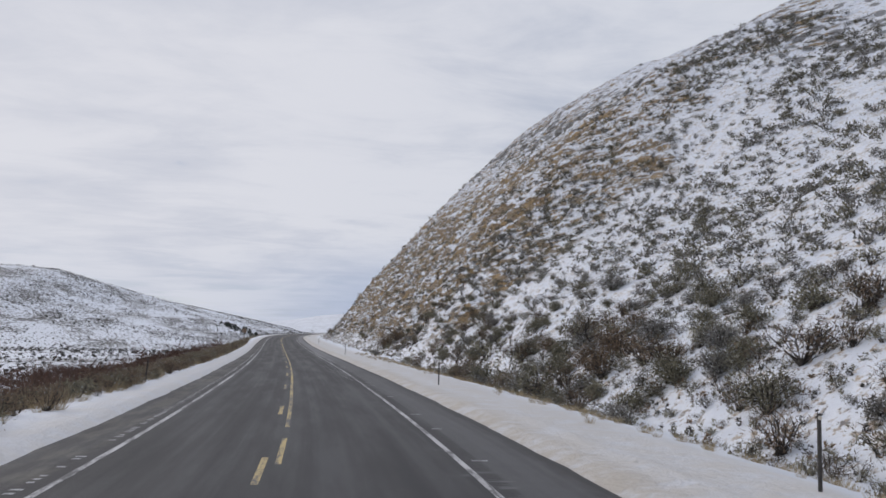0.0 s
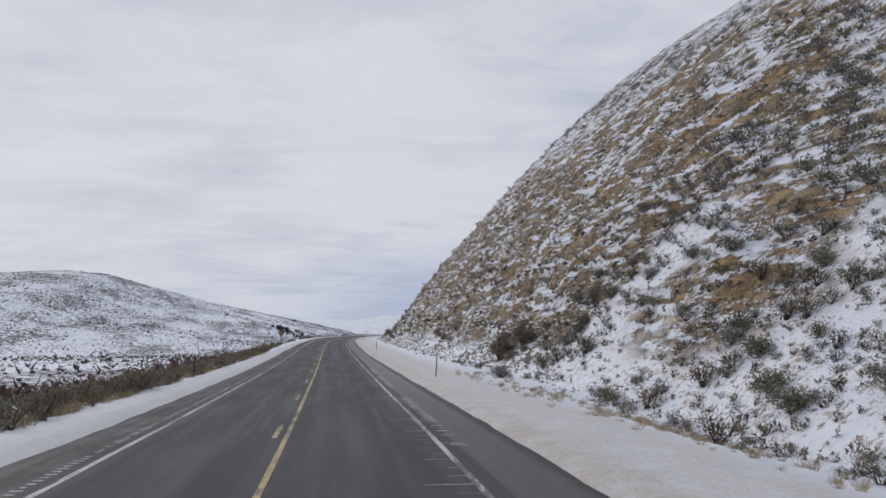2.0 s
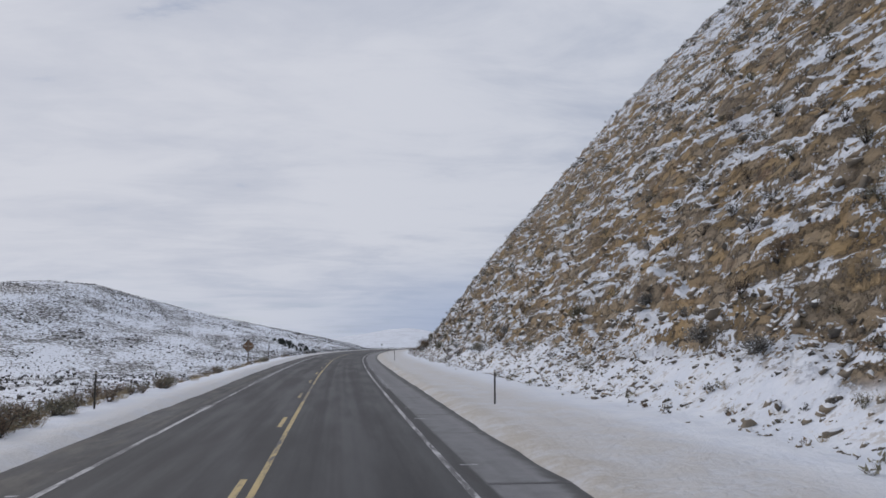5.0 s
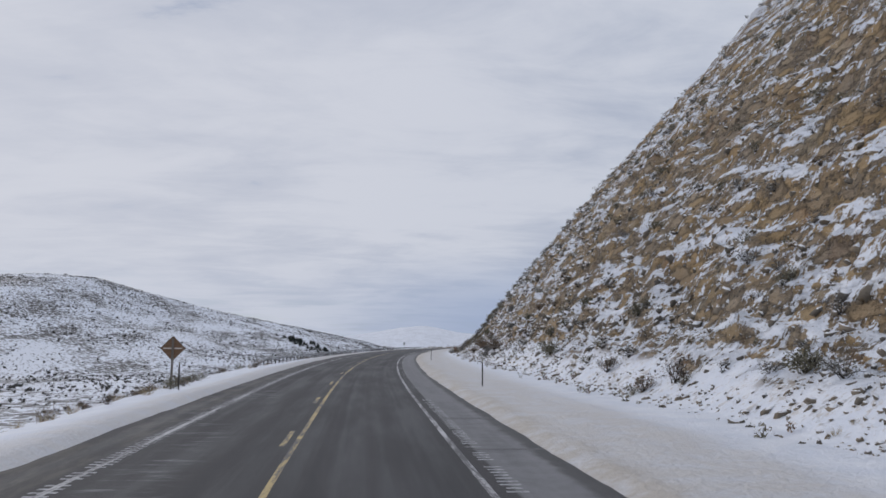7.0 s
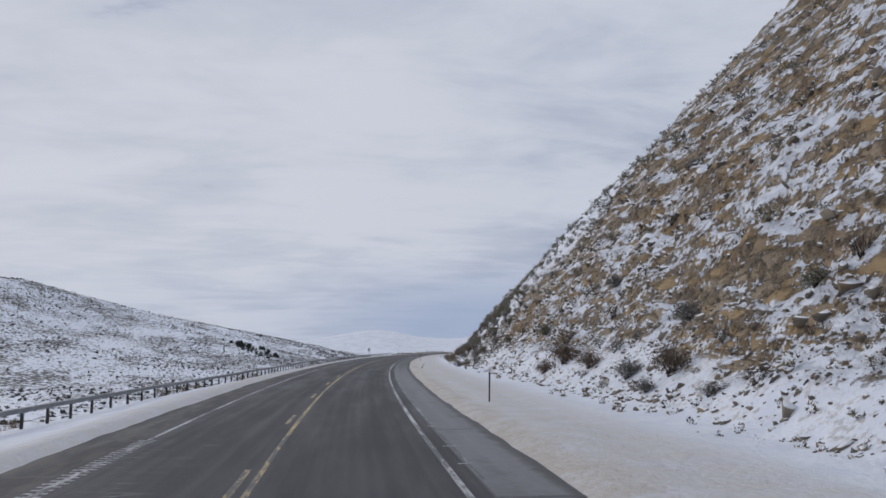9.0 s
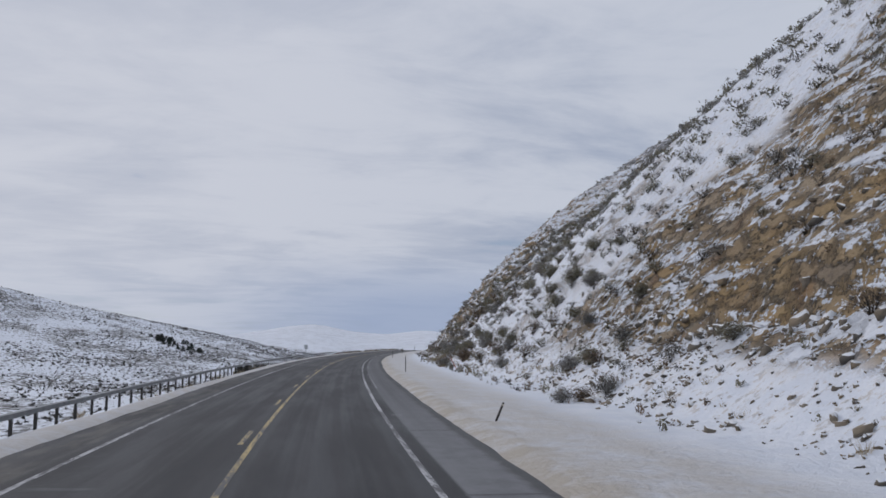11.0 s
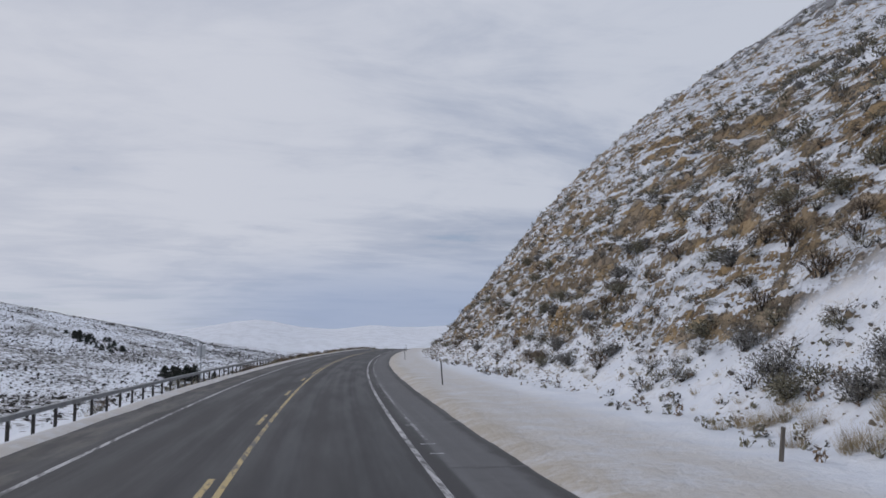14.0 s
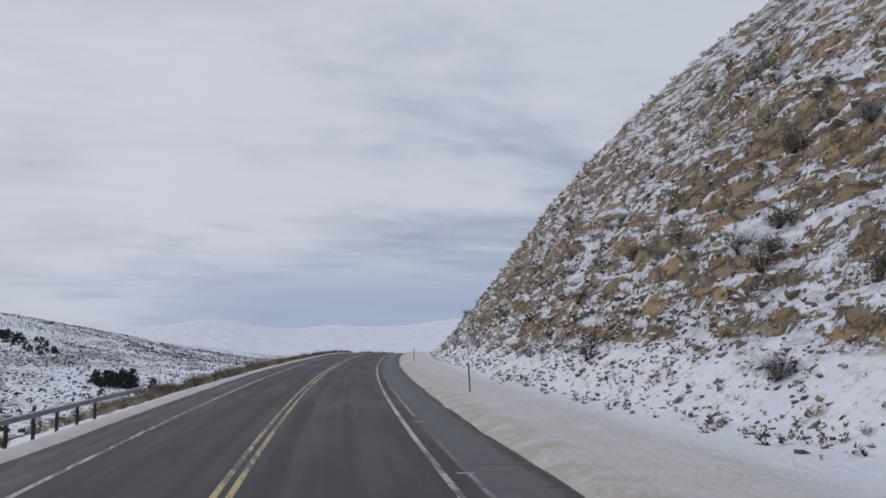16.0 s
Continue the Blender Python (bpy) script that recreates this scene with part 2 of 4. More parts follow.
def asphalt_material():
    """Worn asphalt with tyre tracks, salt film and drifted frost; the map holds metres across and along the road."""
    m, n, p = material("asphalt")
    uv = n.add("ShaderNodeUVMap", uv_map="road")
    xy = n.add("ShaderNodeSeparateXYZ")
    n.put(uv.outputs[0], xy.inputs[0])
    u, s = xy.outputs[0], xy.outputs[1]
    grain = n.noise(uv.outputs[0], 28.0, 4, 0.7)
    blotch = n.noise(n.scaled(uv.outputs[0], (0.9, 0.10, 1)), 1.0, 5, 0.6)
    streak = n.noise(n.scaled(uv.outputs[0], (2.2, 0.008, 1)), 1.0, 4)
    col = n.mix(n.ramp(streak, 0.3, 0.7), (0.025, 0.025, 0.028), (0.043, 0.042, 0.045))
    col = n.mix(n.ramp(grain, 0.40, 0.68, 0.0, 0.38), col, (0.078, 0.078, 0.083))
    track = n.math("MINIMUM", n.math("ABSOLUTE", n.math("SUBTRACT", n.math("ABSOLUTE", n.math("SUBTRACT", u, 1.85)), 0.85)), n.math("ABSOLUTE", n.math("SUBTRACT", n.math("ABSOLUTE", n.math("ADD", u, 1.7)), 0.85)))
    col = n.mix(n.math("MULTIPLY", n.ramp(track, 0.15, 0.55, 1.0, 0.0), n.ramp(streak, 0.3, 0.6, 0.15, 0.5)), col, (0.030, 0.030, 0.034))
    col = n.mix(n.ramp(blotch, 0.5, 0.75, 0.0, 0.12), col, (0.042, 0.042, 0.046))
    # grey salted shoulders outside the edge lines
    right = n.math("MULTIPLY", n.ramp(u, 4.14, 4.24), n.math("MULTIPLY", n.ramp(s, 60, 120, 0.3, 1.0), n.ramp(s, 300, 345, 1.0, 0.45)))
    left = n.ramp(u, -3.45, -3.7, 0.0, 0.6)
    salt = n.math("MULTIPLY", right, n.ramp(n.math("ADD", n.math("MULTIPLY", blotch, 0.6), n.math("MULTIPLY", n.noise(uv.outputs[0], 1.6, 5, 0.7), 0.4)), 0.36, 0.60, 0.55, 1.0))
    col = n.mix(salt, col, (0.20, 0.203, 0.215))
    stain = n.noise(n.scaled(uv.outputs[0], (1.6, 0.35, 1), (9, 4, 0)), 1.0, 6, 0.7)
    col = n.mix(n.math("MULTIPLY", left, n.ramp(stain, 0.42, 0.62)), col, (0.125, 0.115, 0.102))
    # wet edge against the snow
    wet = n.math("ADD", u, n.math("MULTIPLY", n.noise(uv.outputs[0], 1.2, 4, 0.7), 0.5))
    col = n.mix(n.ramp(wet, 5.55, 5.8, 0.0, 0.7), col, (0.028, 0.027, 0.027))
    # frost blown in thin streaks across the lanes by the edge lines
    blow = n.noise(n.scaled(uv.outputs[0], (0.45, 2.2, 1)), 1.0, 6, 0.72, 0.6)
    patch = n.noise(n.scaled(uv.outputs[0], (0.35, 0.07, 1), (5, 2, 0)), 1.0, 3)
    near_r = n.math("MULTIPLY", n.ramp(n.math("ABSOLUTE", n.math("SUBTRACT", u, 3.70)), 0.08, 0.75, 1.0, 0.0), n.ramp(s, 150, 110))
    near_l = n.math("MULTIPLY", n.ramp(n.math("ABSOLUTE", n.math("ADD", u, 2.6)), 0.4, 1.7, 1.0, 0.0), n.math("MULTIPLY", n.ramp(s, 175, 205), n.ramp(s, 330, 290, 0.0, 0.6)))
    frost = n.math("MULTIPLY", n.math("MAXIMUM", near_r, near_l), n.math("MULTIPLY", n.ramp(blow, 0.52, 0.68), n.ramp(patch, 0.47, 0.62)), clamp=True)
    col = n.mix(n.math("MULTIPLY", frost, 0.8), col, (0.62, 0.64, 0.68))
    n.put(col, p.inputs["Base Color"])
    n.put(n.ramp(n.math("ADD", n.math("MULTIPLY", blotch, 0.5), n.math("MULTIPLY", streak, 0.5)), 0.38, 0.62, 0.56, 0.76), p.inputs["Roughness"])
    p.inputs["Specular IOR Level"].default_value = 0.35
    bump(n, p, grain, 0.006)
    return m


def paint_material(name, colour, hold):
    """Road paint worn through to the asphalt."""
    m, n, p = material(name)
    pos = n.add("ShaderNodeNewGeometry").outputs["Position"]
    along = n.scaled(pos, (7.0, 0.7, 1.0))
    wear = n.ramp(n.math("ADD", n.math("ADD", n.math("MULTIPLY", n.noise(along, 1.0, 6, 0.75, 0.5), 0.7), n.math("MULTIPLY", n.noise(pos, 9.0, 4, 0.7), 0.3)), n.math("MULTIPLY", n.noise(pos, 0.12, 3), 0.4)), hold, hold + 0.14)
    tone = n.mix(n.noise(pos, 1.1, 4), colour, tuple(0.72 * c for c in colour))
    n.put(n.mix(wear, tone, (0.085, 0.085, 0.09)), p.inputs["Base Color"])
    p.inputs["Roughness"].default_value = 0.6
    return m


GROUND, ASPHALT = ground_material(), asphalt_material()
YELLOW = paint_material("yellow_road_paint", (0.56, 0.43, 0.19), 0.645)
WHITE = paint_material("white_road_paint", (0.56, 0.56, 0.58), 0.63)
GROOVE = plain("packed_snow", (0.52, 0.53, 0.56), (0.14, 0.14, 0.15), 0.7, 9)
JOINT = paint_material("salt_crust", (0.34, 0.34, 0.36), 0.60)
SEAM = plain("tar_seam", (0.03, 0.03, 0.034), (0.05, 0.05, 0.055), 0.5, 9)
STEEL = plain("weathered_galvanised_steel", (0.20, 0.215, 0.23), (0.30, 0.315, 0.33), 0.5, 3, 0.6, 0.002)
RUST = plain("dark_weathered_steel", (0.030, 0.028, 0.027), (0.07, 0.06, 0.052), 0.7, 8, 0.2, 0.002)
TIMBER = plain("grey_timber", (0.10, 0.085, 0.07), (0.20, 0.175, 0.15), 0.9, 2, 0, 0.01, (6, 6, 0.6))
PLYWOOD = plain("stained_plywood_back", (0.135, 0.075, 0.040), (0.20, 0.115, 0.065), 0.75, 2.5, 0, 0.003, (1, 1, 4))
REFLECT = plain("reflector", (0.55, 0.5, 0.42), (0.7, 0.66, 0.6), 0.3, 12)
PALE = plain("pale_painted_metal", (0.42, 0.43, 0.44), (0.52, 0.53, 0.54), 0.5, 4)
SAGE = snow_dusted("sage_leaves", (0.115, 0.105, 0.074), (0.32, 0.295, 0.205), 0.12)
GREYSAGE = snow_dusted("grey_sage_leaves", (0.125, 0.12, 0.112), (0.33, 0.315, 0.285), 0.18)
BROWN = snow_dusted("brown_twigs", (0.105, 0.072, 0.048), (0.29, 0.205, 0.135), 0.10)
STRAW = snow_dusted("dry_grass_blades", (0.27, 0.205, 0.118), (0.50, 0.405, 0.25), 0.10)
ORANGE = plain("faded_orange_plastic", (0.42, 0.10, 0.05), (0.55, 0.18, 0.10), 0.6, 5)
BARK = plain("dark_bark", (0.025, 0.02, 0.017), (0.06, 0.05, 0.042), 0.9, 9, 0, 0.01)
JUNIPER = snow_dusted("juniper_leaves", (0.012, 0.018, 0.016), (0.035, 0.045, 0.035), 0.02)
HILLSCRUB = snow_dusted("distant_scrub_twigs", (0.040, 0.038, 0.036), (0.10, 0.092, 0.082), 0.02)
WILLOW = snow_dusted("willow_twigs", (0.060, 0.028, 0.022), (0.16, 0.085, 0.06), 0.06)


def rock_material():
    m, n, p = material("tan_sandstone")
    geo = n.add("ShaderNodeNewGeometry")
    pos = geo.outputs["Position"]
    mid, fine = n.noise(pos, 1.3, 5, 0.6), n.noise(pos, 9.0, 4, 0.7)
    tone = n.add("ShaderNodeObjectInfo").outputs["Random"]
    tone = n.math("FRACT", n.math("ADD", tone, geo.outputs["Random Per Island"]))
    col = n.mix(tone, (0.085, 0.078, 0.07), (0.27, 0.225, 0.17))
    col = n.mix(n.ramp(mid, 0.5, 0.7, 0, 0.5), col, (0.34, 0.235, 0.12))
    col = n.mix(n.ramp(fine, 0.45, 0.3, 0, 0.6), col, (0.08, 0.065, 0.05))
    nz = n.add("ShaderNodeSeparateXYZ")
    n.put(geo.outputs["Normal"], nz.inputs[0])
    snow = n.ramp(n.math("ADD", nz.outputs[2], n.math("MULTIPLY", n.math("SUBTRACT", mid, 0.5), 0.8)), 0.66, 0.76)
    n.put(n.mix(snow, col, (0.77, 0.79, 0.83)), p.inputs["Base Color"])
    p.inputs["Roughness"].default_value = 0.9
    bump(n, p, fine, 0.03)
    return m


ROCK = rock_material()

# ---- the line of the road: distance along it s, distance u to the right of the centre line ----
BEND_S = [-200, -60, 0, 27, 54, 81, 108, 135, 162, 189, 216, 243, 270, 297, 324, 351, 378, 405, 432, 540, 640, 5200]
BEND_DEG = [9.33, 5.33, 2.28, 0.09, -1.25, -1.88, -2.13, -2.23, -2.2, -1.88, -1.04, 0.18, 1.6, 3.03, 4.33, 5.5, 6.7, 8.1, 9.73, 16.32, 22.02, 22.02]
LINE_S = np.arange(-200.0, 5200.0, 0.5)
_k = np.convolve(np.pad(np.interp(LINE_S, BEND_S, BEND_DEG), 10, mode="edge"), np.ones(21) / 21, mode="valid")
LINE_H = np.radians(_k)
_i0 = int(np.searchsorted(LINE_S, 0.0))
LINE_X = np.concatenate([[0], np.cumsum(0.5 * np.sin((LINE_H[1:] + LINE_H[:-1]) / 2))])
LINE_Y = np.concatenate([[0], np.cumsum(0.5 * np.cos((LINE_H[1:] + LINE_H[:-1]) / 2))])
LINE_X += 1.8 - LINE_X[_i0]
LINE_Y += 0.0 - LINE_Y[_i0]


def lane_shift(s):
    """The centre line's distance from the driver's line."""
    return np.interp(s, [-50, 0, 20, 40, 95, 215, 243, 324, 378, 450], [-0.85, -0.88, -1.05, -1.27, -1.45, -1.53, -1.70, -1.88, -1.88, -1.93])


def place(s, u):
    """World x and y of a spot beside the road."""
    h = np.interp(s, LINE_S, LINE_H)
    d = u + lane_shift(s)
    return np.interp(s, LINE_S, LINE_X) + np.cos(h) * d, np.interp(s, LINE_S, LINE_Y) - np.sin(h) * d


def heading(s):
    return float(np.degrees(np.interp(s, LINE_S, LINE_H)))


# ---- noise on arrays ----


def lattice(ix, iy, seed):
    n = (ix.astype(np.int64) * 374761393 + iy.astype(np.int64) * 668265263 + seed * 974634477) & 0xFFFFFFFF
    n = ((n ^ (n >> 13)) * 1274126177) & 0xFFFFFFFF
    n = ((n ^ (n >> 15)) * 2246822519) & 0xFFFFFFFF
    return ((n ^ (n >> 16)) & 0xFFFFFF) / float(0xFFFFFF)


def vnoise(x, y, seed=0):
    ix, iy = np.floor(x), np.floor(y)
    fx, fy = x - ix, y - iy
    fx, fy = fx * fx * (3 - 2 * fx), fy * fy * (3 - 2 * fy)
    a, b = lattice(ix, iy, seed), lattice(ix + 1, iy, seed)
    c, d = lattice(ix, iy + 1, seed), lattice(ix + 1, iy + 1, seed)
    return a + (b - a) * fx + (c - a) * fy + (a - b - c + d) * fx * fy


def fbm(x, y, octaves=4, seed=0):
    total, amp, norm = 0.0, 1.0, 0.0
    for k in range(octaves):
        total = total + amp * vnoise(x * 2 ** k + 17.3 * k, y * 2 ** k - 9.1 * k, seed + k)
        norm += amp
        amp *= 0.5
    return total / norm - 0.5


def ease(x, lo, hi):
    t = np.clip((x - lo) / (hi - lo), 0, 1)
    return t * t * (3 - 2 * t)


def softmin(a, b, k):
    h = np.clip(0.5 + 0.5 * (b - a) / k, 0, 1)
    return b * (1 - h) + a * h - k * h * (1 - h)


# ---- the lie of the land ----
EDGE_R, EDGE_L = 5.62, -4.76


def road_z(s):
    return road_rise(s) + np.interp(s, [-300, 560, 700, 1000, 1600, 2500, 5200], [0, 0, -3, -14, -31, -43, -46])


def valley_z(s):
    return np.interp(s, [-300, 200, 400, 900, 1500, 2500, 5200], [-7, -7.5, -12, -24, -34, -45, -46])


def toe_u(s):
    return np.interp(s, [-50, 60, 100, 200, 260, 340, 440, 475, 520, 600], [13.4, 13.2, 12.7, 11.8, 11.7, 11.6, 12.2, 10.6, 9.8, 9.8])


def rockiness(s, u):
    """How much of the cut is bare rock."""
    along = np.interp(s, [70, 98, 120, 300, 320, 335, 350, 368, 385, 400, 425, 445, 700], [0.0, 0.65, 1.0, 1.0, 0.75, 0.52, 0.24, 0.32, 0.52, 0.72, 0.92, 1.0, 1.0])
    patchy = ease(fbm(s / 17.0, u / 9.0, 4, 31) + 0.72 * along - 0.32, -0.08, 0.12)
    rise = u - toe_u(s)
    return along * patchy * ease(rise + 3.0 * fbm(s / 7.0, u / 7.0, 4, 5), 1.6, 4.6)


def cut_z(s, u):
    """The steep hillside on the right."""
    rise = u - toe_u(s) + (2.6 * fbm(s / 26.0, u / 40.0, 3, 11)) * ease(u, 14, 24)
    a2 = np.interp(s, [0, 60, 85, 112, 190, 240, 300, 350, 395, 430, 470, 520, 580, 700], [0.6, 0.62, 0.82, 1.22, 1.29, 1.30, 1.28, 1.26, 1.12, 1.22, 1.27, 1.1, 1.34, 1.36])
    a1 = np.interp(s, [60, 100], [0.62, 0.74])
    zk = np.interp(s, [0, 70, 120, 190, 240, 300, 345, 385, 430, 465, 500, 540, 700], [44.0, 44.0, 38.0, 33.5, 40.2, 42.0, 29.3, 19.2, 18.5, 20.7, 33.2, 40.2, 36.0])
    a3 = np.interp(s, [0, 70, 120, 190, 300, 345, 385, 430, 470, 700], [0.42, 0.42, 0.62, 0.71, 1.01, 0.59, 0.46, 0.48, 0.65, 0.76])
    foot = a1 * 3.5
    face = foot + a2 * (rise - 3.5)
    upper = zk + a3 * (rise - 3.5 - (zk - foot) / a2)
    z = np.where(rise < 3.5, a1 * np.clip(rise, 0, None), softmin(face, upper, 8.0))
    z = np.where((rise > 0) & (rise < 1.0), a1 * 0.5 * rise * rise, z) - np.where(rise >= 1.0, a1 * 0.5, 0.0)
    return softmin(z, np.full_like(z, 95.0), 25.0) * (1 - ease(s, 640, 880))


def ledges(z, s, u, rock):
    """Broken level beds of rock: risers stay bare, treads hold snow."""
    out = z
    for period, seed, share in ((3.4, 41, 0.62), (1.3, 51, 0.45)):
        w = z / period + 2.2 * fbm(s / (5.0 * period), z / (4.0 * period), 4, seed) + 0.02 * s
        f = w - np.floor(w)
        step = np.floor(w) + np.clip((f - 0.5) / 0.42 + 0.5, 0, 1) ** 1.0
        some = ease(fbm(s / (1.9 * period), w * 0.9, 3, seed + 3), -0.08, 0.10)
        out = out + (step - w) * period * share * some * rock
    out = out + (1.6 * fbm(s / 4.5, u / 2.2, 4, 91) + 1.0 * fbm(s / 2.3 + 0.3 * z, z / 1.0, 3, 95) + 0.35 * fbm(s / 0.8, u / 0.45, 2, 97)) * rock
    return out


def left_hill_z(x, y, base):
    """The broad snowy hill across the valley."""
    crest_y = np.where(x > -300, 1067 + (x + 300) * 1.32, 1067 - (x + 300) * 0.24)
    crest_z = np.interp(x, [-2500, -900, -600, -480, -410, -350, -300, -255, -210, -130, -60, 0, 80, 250], [25, 40, 54, 64, 69, 70.5, 66, 53, 39, 24.5, 10, -3.5, -15, -40])
    away = crest_y - y
    run = np.where(away > 0, 640.0, 900.0)
    g = np.clip(1 - np.abs(away) / run, 0, 1)
    g = 1 - (1 - g) ** 1.25
    lump = 6.0 * fbm(x / 170.0, y / 170.0, 4, 61) * ease(g, 0.0, 0.3)
    return base + np.maximum(crest_z - base, 0) * g + lump


def far_range_z(x, y, base):
    """Low snowy mountains at the far side of the basin."""
    az = np.degrees(np.arctan2(x, np.maximum(y - 300.0, 1.0)))
    far = np.hypot(x, y - 300.0)
    top = 46 + 42 * np.exp(-((az - 2.7) / 2.6) ** 2) + 50 * np.exp(-((az - 20.0) / 4.0) ** 2) + 25 * np.exp(-((az - 10.5) / 1.6) ** 2) * 0.5
    top = top + 18 * fbm(az / 2.4, far / 1900.0, 3, 71) - 30 * ease(-az, 0, 6)
    return base + (top - base) * ease(far, 2500, 4150)


def ground_z(s, u):
    s, u = np.broadcast_arrays(np.asarray(s, float), np.asarray(u, float))
    x, y = place(s, u)
    zr, zv = road_z(s), valley_z(s)
    lump = 0.10 * fbm(s / 1.3, u / 1.3, 3, 3) + 0.14 * fbm(s / 7.0, u / 2.2, 3, 4) + 0.12 * fbm(s / 16.0, u / 0.55, 3, 14)
    edge_r = EDGE_R + 0.16 * fbm(s / 2.0, s * 0.0, 4, 8) + 0.25 * fbm(s / 30.0, s * 0.0, 2, 9)
    edge_l = EDGE_L + 0.16 * fbm(s / 2.0, s * 0.0, 4, 18) + 0.25 * fbm(s / 30.0, s * 0.0, 2, 19)
    right = zr - 0.08 + 0.24 * ease(u, edge_r - 0.25, edge_r + 0.7) + lump * ease(u, edge_r, edge_r + 1.2)
    dip = -0.7 * np.exp(-((u - 12.8) / 2.2) ** 2) * (1 - ease(s, 75, 105))
    right = right + dip + cut_z(s, u) + 0.5 * fbm(s / 2.6, u / 2.6, 3, 6) * ease(u, 14, 18)
    rock = rockiness(s, u)
    right = np.where(u > 12, ledges(right, s, u, rock), right)
    shoulder = np.interp(s, [0, 180, 220, 237, 250, 262, 275, 300, 330, 600], [-7.0, -7.4, -7.9, -8.0, -9.4, -9.2, -8.0, -6.1, -5.2, -5.1]) + np.interp(s, [220, 280], [0.9, 0.35]) * fbm(s / 8.0, s * 0.0, 3, 21)
    fall = np.interp(s, [0, 200, 270, 320, 600], [0.27, 0.30, 0.27, 0.29, 0.29])
    left = zr - 0.08 + (0.26 - 0.06 * ease(s, 280, 320)) * ease(-u, -edge_l - 0.25, -edge_l + 0.45) + lump * (1 - 0.55 * ease(s, 250, 300)) * ease(-u, -edge_l, -edge_l + 1.2)
    left = left - 0.11 * np.clip(-5.5 - u, 0, 4) * ease(s, 170, 200) * (1 - ease(s, 300, 320))
    bank = np.maximum(left - fall * np.clip(shoulder - u, 0, None), zv) + 0.5 * fbm(s / 5.0, u / 5.0, 3, 22) * ease(-u, 8, 14)
    far_left = far_range_z(x, y, left_hill_z(x, y, zv))
    blend = ease(-u, 45, 130)
    left = bank * (1 - blend) + np.maximum(far_left, zv - 4) * blend
    out = np.where(u > 0, right, left)
    far = ease(s, 900, 1500)
    return out * (1 - far) + far_range_z(x, y, left_hill_z(x, y, zv)) * far


def spot(s, u):
    x, y = place(s, u)
    return float(x), float(y), float(ground_z(s, u))


# ---- building helpers ----


def mesh_of(name, verts, faces, mats, index=None, smooth=False):
    me = bpy.data.meshes.new(name)
    me.from_pydata(verts, [], faces)
    for mt in mats:
        me.materials.append(mt)
    if index is not None:
        me.polygons.foreach_set("material_index", np.asarray(index, np.int32))
    if smooth:
        me.polygons.foreach_set("use_smooth", np.ones(len(faces), bool))
    me.update()
    return me


def fast_mesh(name, verts, faces, mats, index=None, smooth=None):
    """A mesh from arrays: verts (n, 3), faces (m, k) with k corners each."""
    me = bpy.data.meshes.new(name)
    verts, faces = np.asarray(verts, np.float32), np.asarray(faces, np.int32)
    k = faces.shape[1]
    me.vertices.add(len(verts))
    me.vertices.foreach_set("co", verts.ravel())
    me.loops.add(faces.size)
    me.loops.foreach_set("vertex_index", faces.ravel())
    me.polygons.add(len(faces))
    me.polygons.foreach_set("loop_start", np.arange(0, faces.size, k, dtype=np.int32))
    me.polygons.foreach_set("loop_total", np.full(len(faces), k, np.int32))
    for mt in mats:
        me.materials.append(mt)
    if index is not None:
        me.polygons.foreach_set("material_index", np.asarray(index, np.int32))
    if smooth is not None:
        me.polygons.foreach_set("use_smooth", np.asarray(smooth, bool))
    me.update(calc_edges=True)
    return me


def part(name, bm, mat, parent, label=""):
    me = bpy.data.meshes.new(name)
    bm.to_mesh(me)
    bm.free()
    me.materials.append(mat)
    ob = new(name, me)
    ob.parent = parent
    if label:
        ob["label"] = label
    return ob


def box(bm, size, at=(0, 0, 0), turn=None, bevel=0.0):
    m = Matrix.Translation(at) @ (turn or Matrix.Identity(4)) @ Matrix.Diagonal((*size, 1))
    r = bmesh.ops.create_cube(bm, size=1.0, matrix=m)
    if bevel:
        es = list({e for v in r["verts"] for e in v.link_edges})
        bmesh.ops.bevel(bm, geom=es, offset=bevel, segments=1, affect="EDGES")
    return bm


# ---- ground ----


def steps(*runs):
    out = [runs[0][0]]
    for a, b, d in runs:
        k = max(1, int(round((b - a) / d)))
        out += list(a + (b - a) * (np.arange(1, k + 1) / k))
    return np.array(out)


